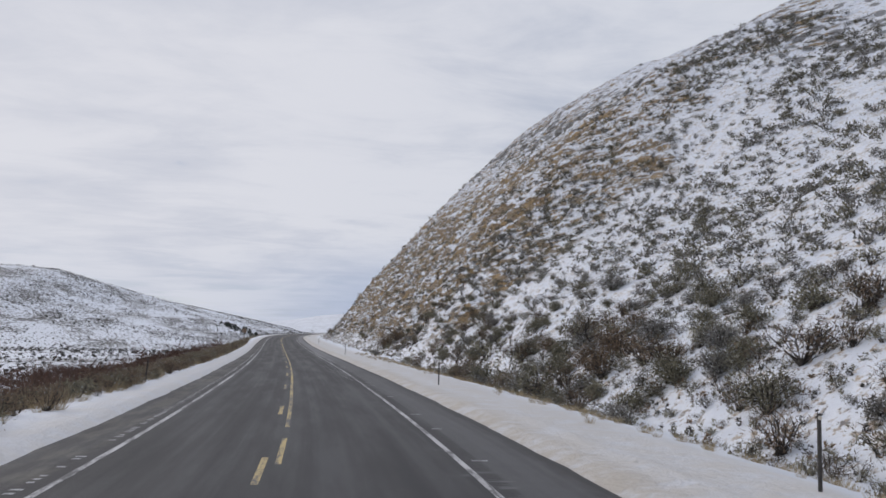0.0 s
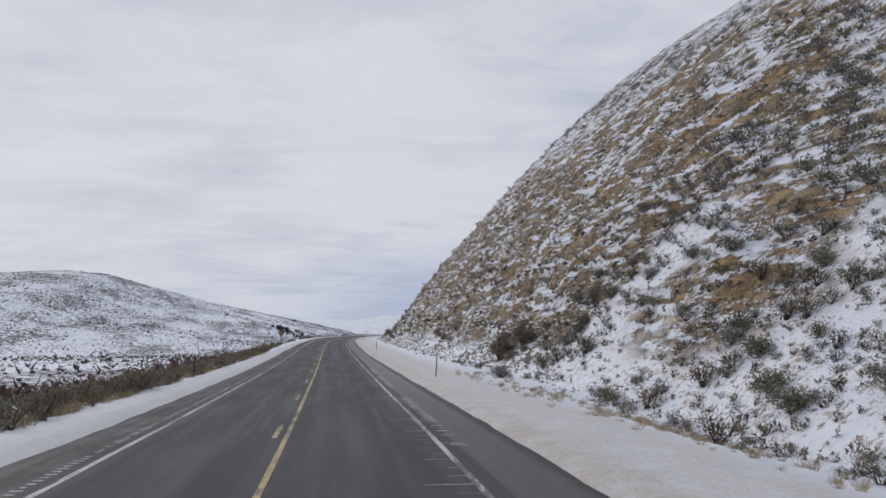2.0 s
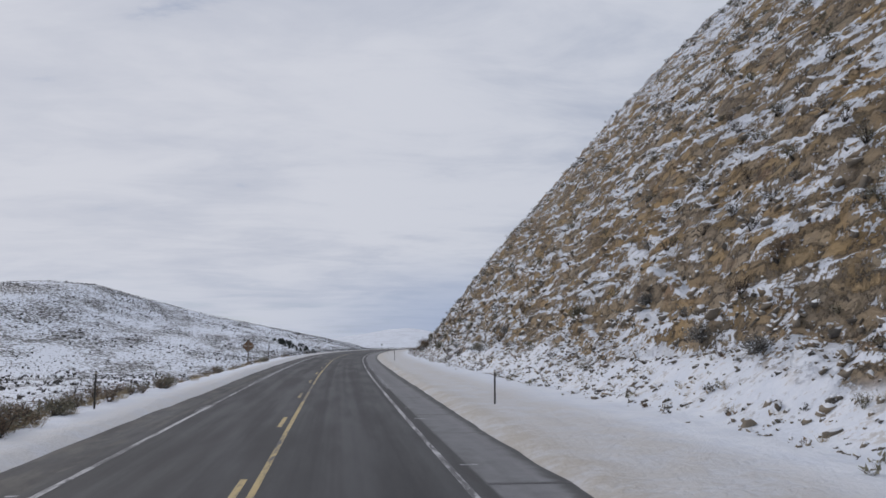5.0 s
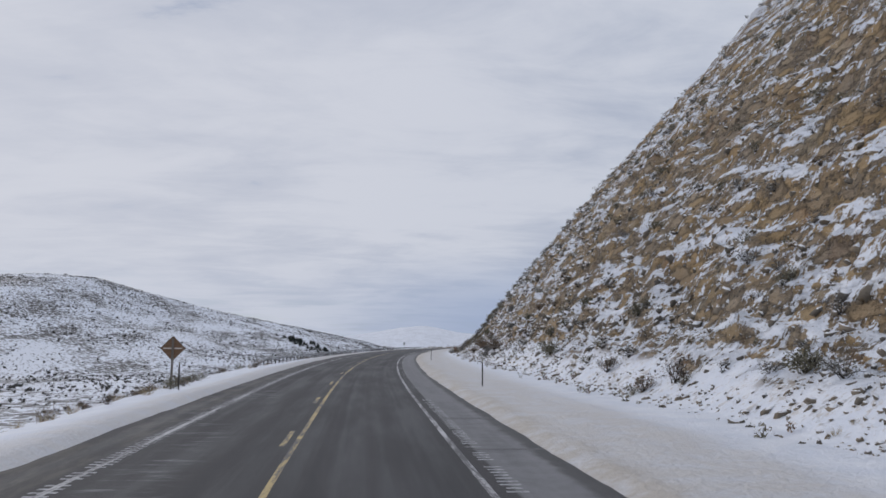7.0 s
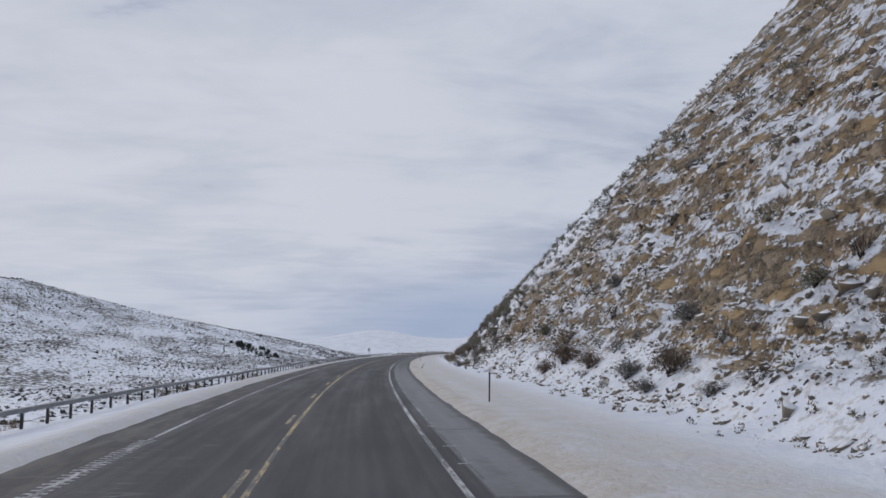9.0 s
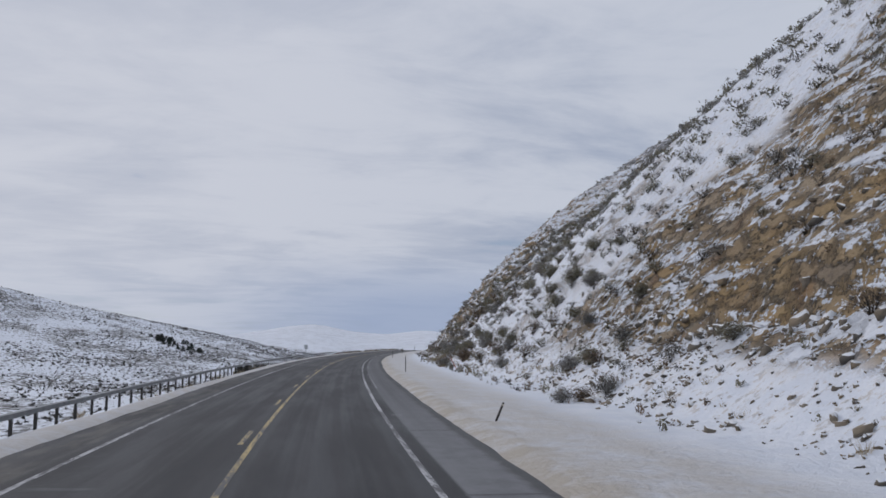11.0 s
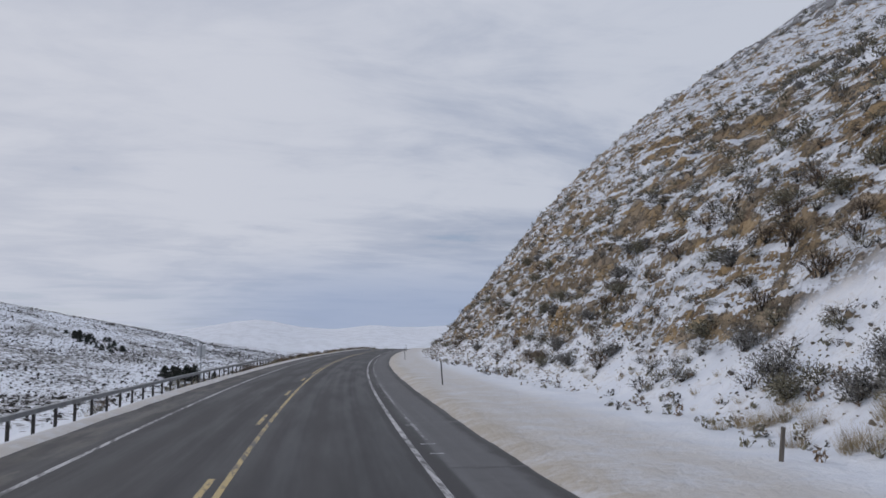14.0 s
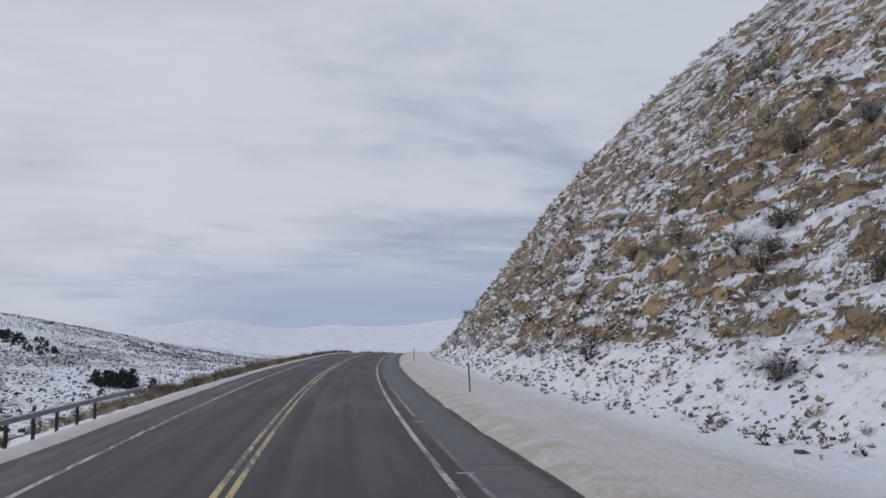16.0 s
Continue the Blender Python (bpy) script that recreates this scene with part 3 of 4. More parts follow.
def build_ground():
    ss = steps((-160, 0, 10), (0, 20, 1.0), (20, 110, 0.5), (110, 345, 0.4), (345, 560, 0.5), (560, 720, 2.5), (720, 1400, 12), (1400, 5000, 45))
    uu = steps((-3200, -1000, 100), (-1000, -130, 16), (-130, -30, 4), (-30, -9.0, 0.8), (-9.0, -4.2, 0.3), (-4.2, 4.8, 4.5), (4.8, 8.0, 0.3), (8.0, 12, 0.4), (12, 15, 0.27), (15, 33, 0.18), (33, 46, 0.3), (46, 75, 0.8), (75, 160, 5))
    S, U = np.meshgrid(ss, uu, indexing="ij")
    X, Y = place(S, U)
    Z = ground_z(S, U)
    ns, nu = S.shape
    idx = np.arange(ns * nu).reshape(ns, nu)
    faces = np.stack([idx[:-1, :-1], idx[:-1, 1:], idx[1:, 1:], idx[1:, :-1]], -1).reshape(-1, 4)
    rock = np.where(U > 12, rockiness(S, U), 0.0)
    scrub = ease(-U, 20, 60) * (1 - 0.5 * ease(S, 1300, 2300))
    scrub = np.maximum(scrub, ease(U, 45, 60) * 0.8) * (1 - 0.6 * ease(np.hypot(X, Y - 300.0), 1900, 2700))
    sand = np.where(U > 0, (0.88 + 0.12 * ease(S, 230, 330)) * (1 - 0.35 * ease(U, 6.0, 7.2)) * (1 - ease(U, 8.6, 11.0)), (0.45 + 0.25 * ease(S, 230, 330)) * (1 - ease(-U, 5.4, 6.6)))
    litter = np.where(U < 8, 0.0, 1.0 - 0.45 * ease(S, 105, 130) - 0.3 * ease(S, 340, 355) * (1 - ease(S, 440, 460)))
    sm = np.ones(len(faces), bool)
    me = fast_mesh("ground", np.stack([X, Y, Z], -1).reshape(-1, 3), faces, [GROUND], smooth=sm)
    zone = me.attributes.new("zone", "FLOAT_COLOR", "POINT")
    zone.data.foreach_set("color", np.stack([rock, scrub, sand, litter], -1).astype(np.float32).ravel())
    ob = tagged(new("ground", me), "snow-covered ground with a steep tan rock cut beside the road", "ground", kind="structure")
    return ob


build_ground()


def ribbon(s0, s1, ds, us, z, wobble=0.0, seed=0):
    """A strip along the road through the given distances from the centre line."""
    n = max(2, int(round((s1 - s0) / ds)) + 1)
    ss = np.linspace(s0, s1, n)
    S, U = np.meshgrid(ss, np.array(us, float), indexing="ij")
    if wobble:
        U = U + wobble * fbm(S / 2.0, U * 3.0, 3, seed)
    X, Y = place(S, U)
    Z = road_z(S) + z
    idx = np.arange(S.size).reshape(S.shape)
    faces = np.stack([idx[:-1, :-1], idx[:-1, 1:], idx[1:, 1:], idx[1:, :-1]], -1).reshape(-1, 4)
    return np.stack([X, Y, Z], -1).reshape(-1, 3), faces, U.ravel(), S.ravel()


def build_road():
    v, f, u, s = ribbon(-150, 1500, 2.5, [-5.4, -4.5, -3.5, 0, 3.6, 4.6, 6.8], 0.0)
    me = fast_mesh("road", v, f, [ASPHALT])
    uv = me.uv_layers.new(name="road")
    li = np.empty(len(me.loops), np.int32)
    me.loops.foreach_get("vertex_index", li)
    uv.data.foreach_set("uv", np.stack([u[li], s[li]], -1).astype(np.float32).ravel())
    road = tagged(new("road", me), "two-lane grey asphalt road with salt and frost", "road", kind="structure")

    def strip(name, s0, s1, u0, u1, mat, z=0.004, label="", ds=2.5):
        v, f, _, _ = ribbon(s0, s1, ds, [u0, u1], z)
        ob = new(name, fast_mesh(name, v, f, [mat]))
        ob.parent = road
        if label:
            ob["label"] = label
        return ob

    strip("edge_line", -100, 1200, 3.71, 3.84, WHITE, label="worn white edge line")
    strip("edge_line", -100, 1200, -3.31, -3.18, WHITE, label="worn white edge line")
    strip("centre_line", 16.2, 20.2, 0.115, 0.235, YELLOW, label="solid yellow no-passing line")
    strip("centre_line", 22.6, 1200, 0.115, 0.235, YELLOW, label="solid yellow no-passing line")
    strip("centre_line", 436, 1200, -0.135, -0.015, YELLOW, label="solid yellow no-passing line")
    for k in range(-1, 36):
        s0 = 1.9 + 12.13 * k
        strip("centre_dash", s0, s0 + 3.05, -0.175, -0.045, YELLOW, ds=1.6)
    # cross seams in the shoulder
    rng = random.Random(4)
    s0 = 90.0
    while s0 < 520:
        strip("shoulder_seam", s0, s0 + rng.uniform(0.12, 0.24), 4.15, 5.75, SEAM, 0.003, ds=1)
        if rng.random() < 0.4:
            strip("shoulder_seam", s0 + 3, s0 + 3 + rng.uniform(0.05, 0.09), -4.9, -3.5, SEAM, 0.003, ds=1)
        s0 += rng.uniform(5, 11)
    # pale salt line along the joint of lane and shoulder
    for s0, s1 in ((258, 279), (284, 300), (341, 366), (372, 384), (398, 423), (430, 452), (458, 480)):
        strip("joint_line", s0, s1, 4.21, 4.30, JOINT, 0.003)
    # milled rumble strip: short grooves filled with snow
    vs, fs = [], []
    for s0 in np.arange(10, 520, 0.32):
        right = 0.06 + 0.85 * ((78 < s0 < 116) or (178 < s0 < 226)) * (vnoise(np.array([s0 / 9.0]), np.array([2.0]), 3)[0] > 0.3)
        left = np.interp(s0, [10, 25, 110, 160], [0.3, 0.85, 0.75, 0.0]) if s0 < 165 else 0.9 * (s0 < 292) * (vnoise(np.array([s0 / 16.0]), np.array([7.0]), 5)[0] > 0.42)
        on_line = s0 > 165
        for u0, u1, keep in ((4.02, 4.40, right), (-3.50 if on_line else -3.74, -3.04 if on_line else -3.52, left)):
            if rng.random() > keep:
                continue
            a = rng.uniform(0.0, 0.06)
            b = len(vs)
            for ds, uu in ((0, u0 + a), (0, u1 - a), (0.13, u1 - a), (0.13, u0 + a)):
                x, y = place(s0 + ds, uu)
                vs.append((x, y, float(road_z(s0 + ds)) + 0.003))
            fs.append((b, b + 1, b + 2, b + 3))
    # drifted snow in short bars beside the edge line
    s0 = 46.0
    while s0 < 79:
        s0 += rng.uniform(0.45, 1.1)
        a, w = 3.72 - rng.uniform(0.15, 0.95), rng.uniform(0.03, 0.09)
        b = len(vs)
        for ds, uu in ((0, a), (0, 3.70), (w, 3.70), (w * 0.6, a)):
            x, y = place(s0 + ds, uu)
            vs.append((x, y, float(road_z(s0 + ds)) + 0.003))
        fs.append((b, b + 1, b + 2, b + 3))
    ob = tagged(new("rumble_strip", fast_mesh("rumble_strip", vs, fs, [GROOVE])), "rumble strip grooves filled with snow", kind="stuff")
    ob.parent = road
    return road


build_road()

# ---- plants: shapes made once as arrays ----


def twig_bush(rng, tall, wide, stems, leaves, leaf, bare=False, broad=0.30):
    """Stems that fork outwards and end in small leaf blades: vertices, triangles and the slot of each triangle."""
    v, f, m = [], [], []

    def blade(a, b, w, slot):
        d = np.array(b) - np.array(a)
        side = np.cross(d, rng.normal(size=3))
        side = side / (np.linalg.norm(side) + 1e-9) * w
        k = len(v)
        v.extend([np.array(a) - side, np.array(a) + side, np.array(b)])
        f.append((k, k + 1, k + 2))
        m.append(slot)

    tips = []
    for i in range(stems):
        a = rng.uniform(0, 2 * math.pi)
        lean = rng.uniform(0.15, 1.0) ** 0.8
        mid = np.array([math.cos(a) * wide * 0.28 * lean, math.sin(a) * wide * 0.28 * lean, tall * rng.uniform(0.25, 0.45)])
        top = np.array([math.cos(a) * wide * 0.5 * lean, math.sin(a) * wide * 0.5 * lean, tall * rng.uniform(0.42, 1.05) * math.sqrt(max(0.1, 1 - 0.55 * lean * lean))])
        root = rng.normal(size=3) * 0.05 * wide * np.array([1, 1, 0])
        blade(root, mid, 0.022 * wide + 0.01, 1)
        blade(mid, top, 0.014 * wide + 0.006, 1)
        for j in range(3):
            tip = top + rng.normal(size=3) * np.array([0.16 * wide, 0.16 * wide, 0.12 * tall])
            blade(mid + (top - mid) * rng.uniform(0.2, 0.8), tip, 0.010, 1)
            tips.append(tip)
        tips.append(top)
    for i in range(leaves):
        t = tips[rng.integers(len(tips))] * (1.0 - 0.65 * rng.random() ** 2)
        p = t + rng.normal(size=3) * np.array([0.12 * wide, 0.12 * wide, 0.11 * tall])
        p[2] = max(p[2], 0.04)
        out = p / (np.linalg.norm(p) + 1e-6) + np.array([0, 0, 0.3]) + rng.normal(size=3) * 0.9
        out = out / np.linalg.norm(out)
        long = leaf * rng.uniform(0.7, 1.5)
        blade(p - out * long * 0.4, p + out * long * 0.6, (0.10 if bare else broad) * long, 0)
    return np.array(v), np.array(f), np.array(m)


def tuft(rng, tall, wide, blades):
    """A tuft of dry grass."""
    v, f = [], []
    for i in range(blades):
        a = rng.uniform(0, 2 * math.pi)
        r = rng.uniform(0, wide * 0.35)
        base = np.array([math.cos(a) * r, math.sin(a) * r, -0.03])
        tip = base + np.array([math.cos(a) * wide * rng.uniform(0.1, 0.6), math.sin(a) * wide * rng.uniform(0.1, 0.6), tall * rng.uniform(0.6, 1.1)])
        side = np.array([-math.sin(a + 1), math.cos(a + 1), 0]) * 0.007
        k = len(v)
        v += [base - side, base + side, tip]
        f.append((k, k + 1, k + 2))
    return np.array(v), np.array(f), np.zeros(len(f), int)


def stone(rng, size, flat=0.6):
    """An angular broken block: a cut and jittered lump, 44 faces at most."""
    bm = bmesh.new()
    bmesh.ops.create_cube(bm, size=1.0)
    for vert in bm.verts:
        vert.co += Vector(rng.uniform(-0.34, 0.34, 3))
    bmesh.ops.bevel(bm, geom=list(bm.edges), offset=0.09, segments=1, affect="EDGES")
    for vert in bm.verts:
        vert.co = Vector((vert.co.x * 1.25 * size, vert.co.y * size, vert.co.z * flat * size)) + Vector(rng.uniform(-0.03, 0.03, 3)) * size
    bmesh.ops.triangulate(bm, faces=list(bm.faces))
    bm.verts.index_update()
    out = np.array([vert.co[:] for vert in bm.verts]), np.array([[x.index for x in fc.verts] for fc in bm.faces])
    bm.free()
    return out[0], out[1], np.zeros(len(out[1]), int)


def chip(rng, flat):
    """A small angular fragment of twelve faces."""
    v = np.array([(x, y, z) for x in (-0.5, 0.5) for y in (-0.5, 0.5) for z in (-0.5, 0.5)]) + rng.uniform(-0.26, 0.26, (8, 3))
    quads = ((0, 1, 3, 2), (4, 6, 7, 5), (0, 4, 5, 1), (2, 3, 7, 6), (0, 2, 6, 4), (1, 5, 7, 3))
    f = [t for a, b, c, d in quads for t in ((a, b, c), (a, c, d))]
    return v * np.array([1.25, 1.0, flat]), np.array(f), np.zeros(len(f), int)


def scatter(name, shapes, mats, spots, label, category, tumble=False):
    """Many copies of the shapes joined into one object; spots are x, y, z, size, shape number."""
    rng = np.random.default_rng(len(spots) + 7)
    vs, fs, ms, base = [], [], [], 0
    for x, y, z, size, k in spots:
        v, f, m = shapes[int(k)]
        a = rng.uniform(0, 2 * math.pi)
        c, s_ = math.cos(a) * size, math.sin(a) * size
        q = np.empty_like(v)
        q[:, 0] = v[:, 0] * c - v[:, 1] * s_ + x
        q[:, 1] = v[:, 0] * s_ + v[:, 1] * c + y
        q[:, 2] = v[:, 2] * size * rng.uniform(0.85, 1.15) + z
        if tumble:
            turn = np.array(Euler(rng.uniform(-1.1, 1.1, 3)).to_matrix())
            q = (v * size * rng.uniform(0.6, 1.3, 3)) @ turn.T + np.array([x, y, z])
        vs.append(q)
        fs.append(f + base)
        ms.append(m)
        base += len(v)
    me = fast_mesh(name, np.concatenate(vs), np.concatenate(fs), mats, np.concatenate(ms))
    return tagged(new(name, me), label, category, kind="stuff")


RNG = np.random.default_rng(12)
SAGES = [twig_bush(RNG, 0.80, 1.05, 24, 1250, 0.072, broad=0.32) for _ in range(4)]
SAGES_LOW = [twig_bush(RNG, 0.78, 1.15, 12, 230, 0.085) for _ in range(4)]
SAGES_FAR = [twig_bush(RNG, 0.78, 1.15, 5, 62, 0.18) for _ in range(4)]
SCRUBS = [twig_bush(RNG, 0.9, 1.25, 20, 420, 0.11, True) for _ in range(3)]
BIG_SCRUBS = [twig_bush(RNG, 0.95, 1.3, 40, 2700, 0.052, broad=0.28) for _ in range(3)]
SCRUBS_LOW = [twig_bush(RNG, 0.8, 1.15, 14, 150, 0.10, True) for _ in range(2)]
TUFTS = [tuft(RNG, 0.36, 0.5, 42) for _ in range(3)]
CHIPS = [chip(RNG, f) for f in (0.4, 0.5, 0.65, 0.8, 0.55)]
STONES = [stone(RNG, 1.0, f) for f in (0.45, 0.6, 0.75, 0.9, 0.55)]


def plant(name, shape, x, y, z, size, turn, label, category, group, tilt=0.0, squash=1.0):
    """One plant as a thing: leaves and stems are its parts."""
    root = new(name)
    root.matrix_world = Matrix.Translation((x, y, z)) @ pose(0, 0, 0, 0, tilt, turn) @ Matrix.Diagonal((size, size, size * squash, 1))
    tagged(root, label, category, group)
    for part_name, me in shape:
        ob = new(part_name, me)
        ob.parent = root
    return root


def split(name, shape, mats):
    """Leaves and stems of a shape as two shared meshes."""
    v, f, m = shape
    out = []
    for slot, part_name in ((0, "foliage"), (1, "woody_frame")):
        sel = f[m == slot]
        if len(sel):
            out.append((part_name, fast_mesh(name + "_" + part_name, v[sel.ravel()], np.arange(sel.size).reshape(-1, 3), [mats[slot]])))
    return out


SAGE_PARTS = [split("sagebrush", s, (SAGE, BARK)) for s in SAGES]
GREY_PARTS = [split("sagebrush", s, (GREYSAGE, BARK)) for s in SAGES]
SCRUB_PARTS = [split("bare_shrub", s, (BROWN, BARK)) for s in SCRUBS]
BIG_PARTS = [split("large_shrub", s, (m, BARK)) for s in BIG_SCRUBS for m in (SAGE, GREYSAGE, BROWN)]


def thickness(s, u):
    """How densely brush stands on the slope, per square metre of plan."""
    along = np.interp(s, [0, 80, 100, 125, 320, 345, 380, 430, 455, 600], [0.88, 0.92, 0.85, 0.22, 0.15, 0.36, 0.66, 0.58, 0.16, 0.10])
    drift = np.clip(1.0 + np.interp(s, [90, 120, 330, 350], [3.2, 2.2, 2.2, 0.9]) * fbm(s / 8.0, u / 8.0, 3, 201), 0.1, 2.6)
    foot = ease(u - toe_u(s) + 2.6 * (1 - ease(s, 85, 105)), 0.3, 2.0) * (0.6 + 0.4 * ease(u, 14, 20))
    return along * drift * foot


def grow_right_slope():
    rng = np.random.default_rng(33)
    n = 52000
    s = rng.uniform(12, 620, n)
    u = rng.uniform(9.5, 70, n)
    keep = rng.uniform(0, 1.0, n) < thickness(s, u) * 0.8 * np.where(u < 36, 1.0, np.where(s < 110, 0.85, 0.35))
    s, u = s[keep], u[keep]
    x, y = place(s, u)
    z = ground_z(s, u)
    size = np.where(s < 95, rng.gamma(5, 0.125, len(s)), rng.gamma(6, 0.125, len(s))) * np.where(u > 45, 1.2, 1.0)
    size = np.clip(size, 0.3, np.interp(s, [0, 110, 340, 355], [1.5, 0.95, 0.95, 1.05]))
    near = np.where((u < 21) & (((s > 10) & (s < 110)) | (s > 330) & (s < 480)) | ((u < 18) & (s >= 110) & (s <= 330)))[0]
    near = near[np.argsort(-size[near])][:270]
    one = np.zeros(len(s), bool)
    one[near] = True
    for i in near:
        kind = rng.random()
        if kind < 0.62:
            plant("sagebrush", SAGE_PARTS[rng.integers(4)] if rng.random() < 0.6 else GREY_PARTS[rng.integers(4)], x[i], y[i], z[i] - 0.06, size[i], rng.uniform(0, 360), "grey-green sagebrush dusted with snow on the slope", "sagebrush", "sagebrush on the roadside slope", 0, rng.uniform(0.8, 1.2))
        else:
            plant("bare_shrub", SCRUB_PARTS[rng.integers(3)], x[i], y[i], z[i] - 0.06, size[i], rng.uniform(0, 360), "leafless brown shrub in snow on the slope", "shrub", "bare shrubs on the roadside slope", 0, rng.uniform(0.8, 1.2))
    rest = np.where(~one)[0]
    tone = rng.random(len(s))
    close = (u < 25)
    for sel, shapes, mats, name, label in (
            (rest[close[rest] & (tone[rest] < 0.45)], SAGES_LOW, [SAGE, BARK], "sagebrush_cover", "grey-green sagebrush scattered over the snowy slope"),
            (rest[close[rest] & (tone[rest] >= 0.45) & (tone[rest] < 0.75)], SAGES_LOW, [GREYSAGE, BARK], "sagebrush_cover", "grey snow-dusted sagebrush scattered over the slope"),
            (rest[close[rest] & (tone[rest] >= 0.75)], SCRUBS_LOW, [BROWN, BARK], "shrub_cover", "brown leafless shrubs scattered over the snowy slope"),
            (rest[~close[rest] & (tone[rest] < 0.5)], SAGES_FAR, [SAGE, BARK], "sagebrush_cover", "sagebrush high on the snowy slope"),
            (rest[~close[rest] & (tone[rest] >= 0.5)], SAGES_FAR, [GREYSAGE, BARK], "sagebrush_cover", "grey sagebrush high on the snowy slope")):
        scatter(name, shapes, mats, [(x[i], y[i], z[i] - 0.06, size[i], rng.integers(len(shapes))) for i in sel], label, "sagebrush")
    # tall shrubs crowd the foot of the natural slope
    for k in range(56):
        ss, uu = rng.normal(43, 11), 12.0 + abs(rng.normal(0, 5.5))
        xx, yy, zz = spot(ss, uu)
        if rng.random() < 0.82:
            plant("large_shrub", BIG_PARTS[3 * rng.integers(3) + (0, 1, 0, 1, 2)[rng.integers(5)]], xx, yy, zz - 0.1, rng.uniform(0.8, 1.65), rng.uniform(0, 360), "tall grey-brown shrub with dark branches at the slope's foot", "shrub", "tall shrubs at the slope's foot", 0, rng.uniform(0.7, 1.0))
        else:
            plant("bare_shrub", SCRUB_PARTS[rng.integers(3)], xx, yy, zz - 0.1, rng.uniform(1.3, 2.2), rng.uniform(0, 360), "tall leafless brown shrub at the slope's foot", "shrub", "bare shrubs on the roadside slope", 0, rng.uniform(0.7, 1.0))
    # single rounded shrubs along the toe of the cut
    for ss, uu, wide in ((273, 13.7, 1.2), (277, 13.3, 1.0), (273, 12.7, 0.6), (290, 13.7, 1.4), (292, 12.9, 0.9), (268, 13.0, 0.6), (284, 13.6, 1.1),
                         (328, 10.8, 0.65), (328, 11.6, 0.7), (328, 12.6, 0.85), (336, 13.3, 0.9), (372, 13.0, 1.4), (373, 11.2, 1.1), (382, 12.2, 1.1), (390, 13.8, 0.95),
                         (378, 13.7, 0.9), (388, 14.7, 0.75), (395, 14.5, 0.9), (399, 13.9, 1.0), (403, 15.2, 0.9), (115, 13.9, 1.9), (114, 15.4, 1.8), (101, 11.0, 0.9), (453, 13.7, 0.8), (426, 13.8, 1.0)):
        xx, yy, zz = spot(ss, uu)
        plant("toe_shrub", BIG_PARTS[3 * rng.integers(3) + 1 + rng.integers(2)], xx, yy, zz - 0.08, wide / 1.1, rng.uniform(0, 360), "rounded dark grey-brown shrub standing in snow below the cut", "shrub", "shrubs at the foot of the cut", 0, rng.uniform(0.95, 1.25))
    # small sprigs all over the lower slope
    sprigs = [twig_bush(rng, 0.8, 1.0, 3, 20, 0.30, broad=0.26) for _ in range(5)]
    n = 17000
    s = rng.uniform(14, 480, n)
    u = toe_u(s) - 1.2 + rng.gamma(1.7, 3.4, n)
    d = np.interp(s, [14, 118, 135, 320, 345, 440, 460], [0.75, 0.75, 0.10, 0.10, 0.38, 0.38, 0.22]) * np.clip(0.9 + 2.4 * fbm(s / 4.0, u / 4.0, 3, 351), 0.1, 1.5)
    keep = rng.random(n) < d
    s, u = s[keep], u[keep]
    x, y = place(s, u)
    z = ground_z(s, u)
    tone = rng.random(len(s))
    for sel, mat, label in ((tone < 0.4, SAGE, "small grey-green sprigs poking through the snow"), ((tone >= 0.4) & (tone < 0.75), BROWN, "small brown sprigs poking through the snow"), (tone >= 0.75, HILLSCRUB, "small dark sprigs poking through the snow")):
        scatter("sprig_cover", sprigs, [mat, BARK], [(x[i], y[i], z[i] - 0.03, rng.uniform(0.10, 0.42), rng.integers(5)) for i in np.where(sel)[0]], label, "sprigs")
    # dry grass along the toe
    n = 9000
    s = rng.uniform(12, 470, n)
    u = toe_u(s) + rng.normal(-2.4, 0.8, n) * np.where(s < 110, 1.0, -0.6) * 1.0
    keep = rng.random(n) < np.interp(s, [0, 95, 115, 330, 345, 470], [0.20, 0.18, 0.04, 0.03, 0.08, 0.05]) * np.clip(1 + 3 * fbm(s / 6.0, u / 3.0, 3, 301), 0, 2)
    s, u = s[keep], u[keep]
    x, y = place(s, u)
    z = ground_z(s, u)
    scatter("dry_grass", TUFTS, [STRAW], [(a, b, c, rng.uniform(0.35, 0.9), rng.integers(3)) for a, b, c in zip(x, y, z)], "straw-coloured dry grass poking through roadside snow", "grass")


grow_right_slope()


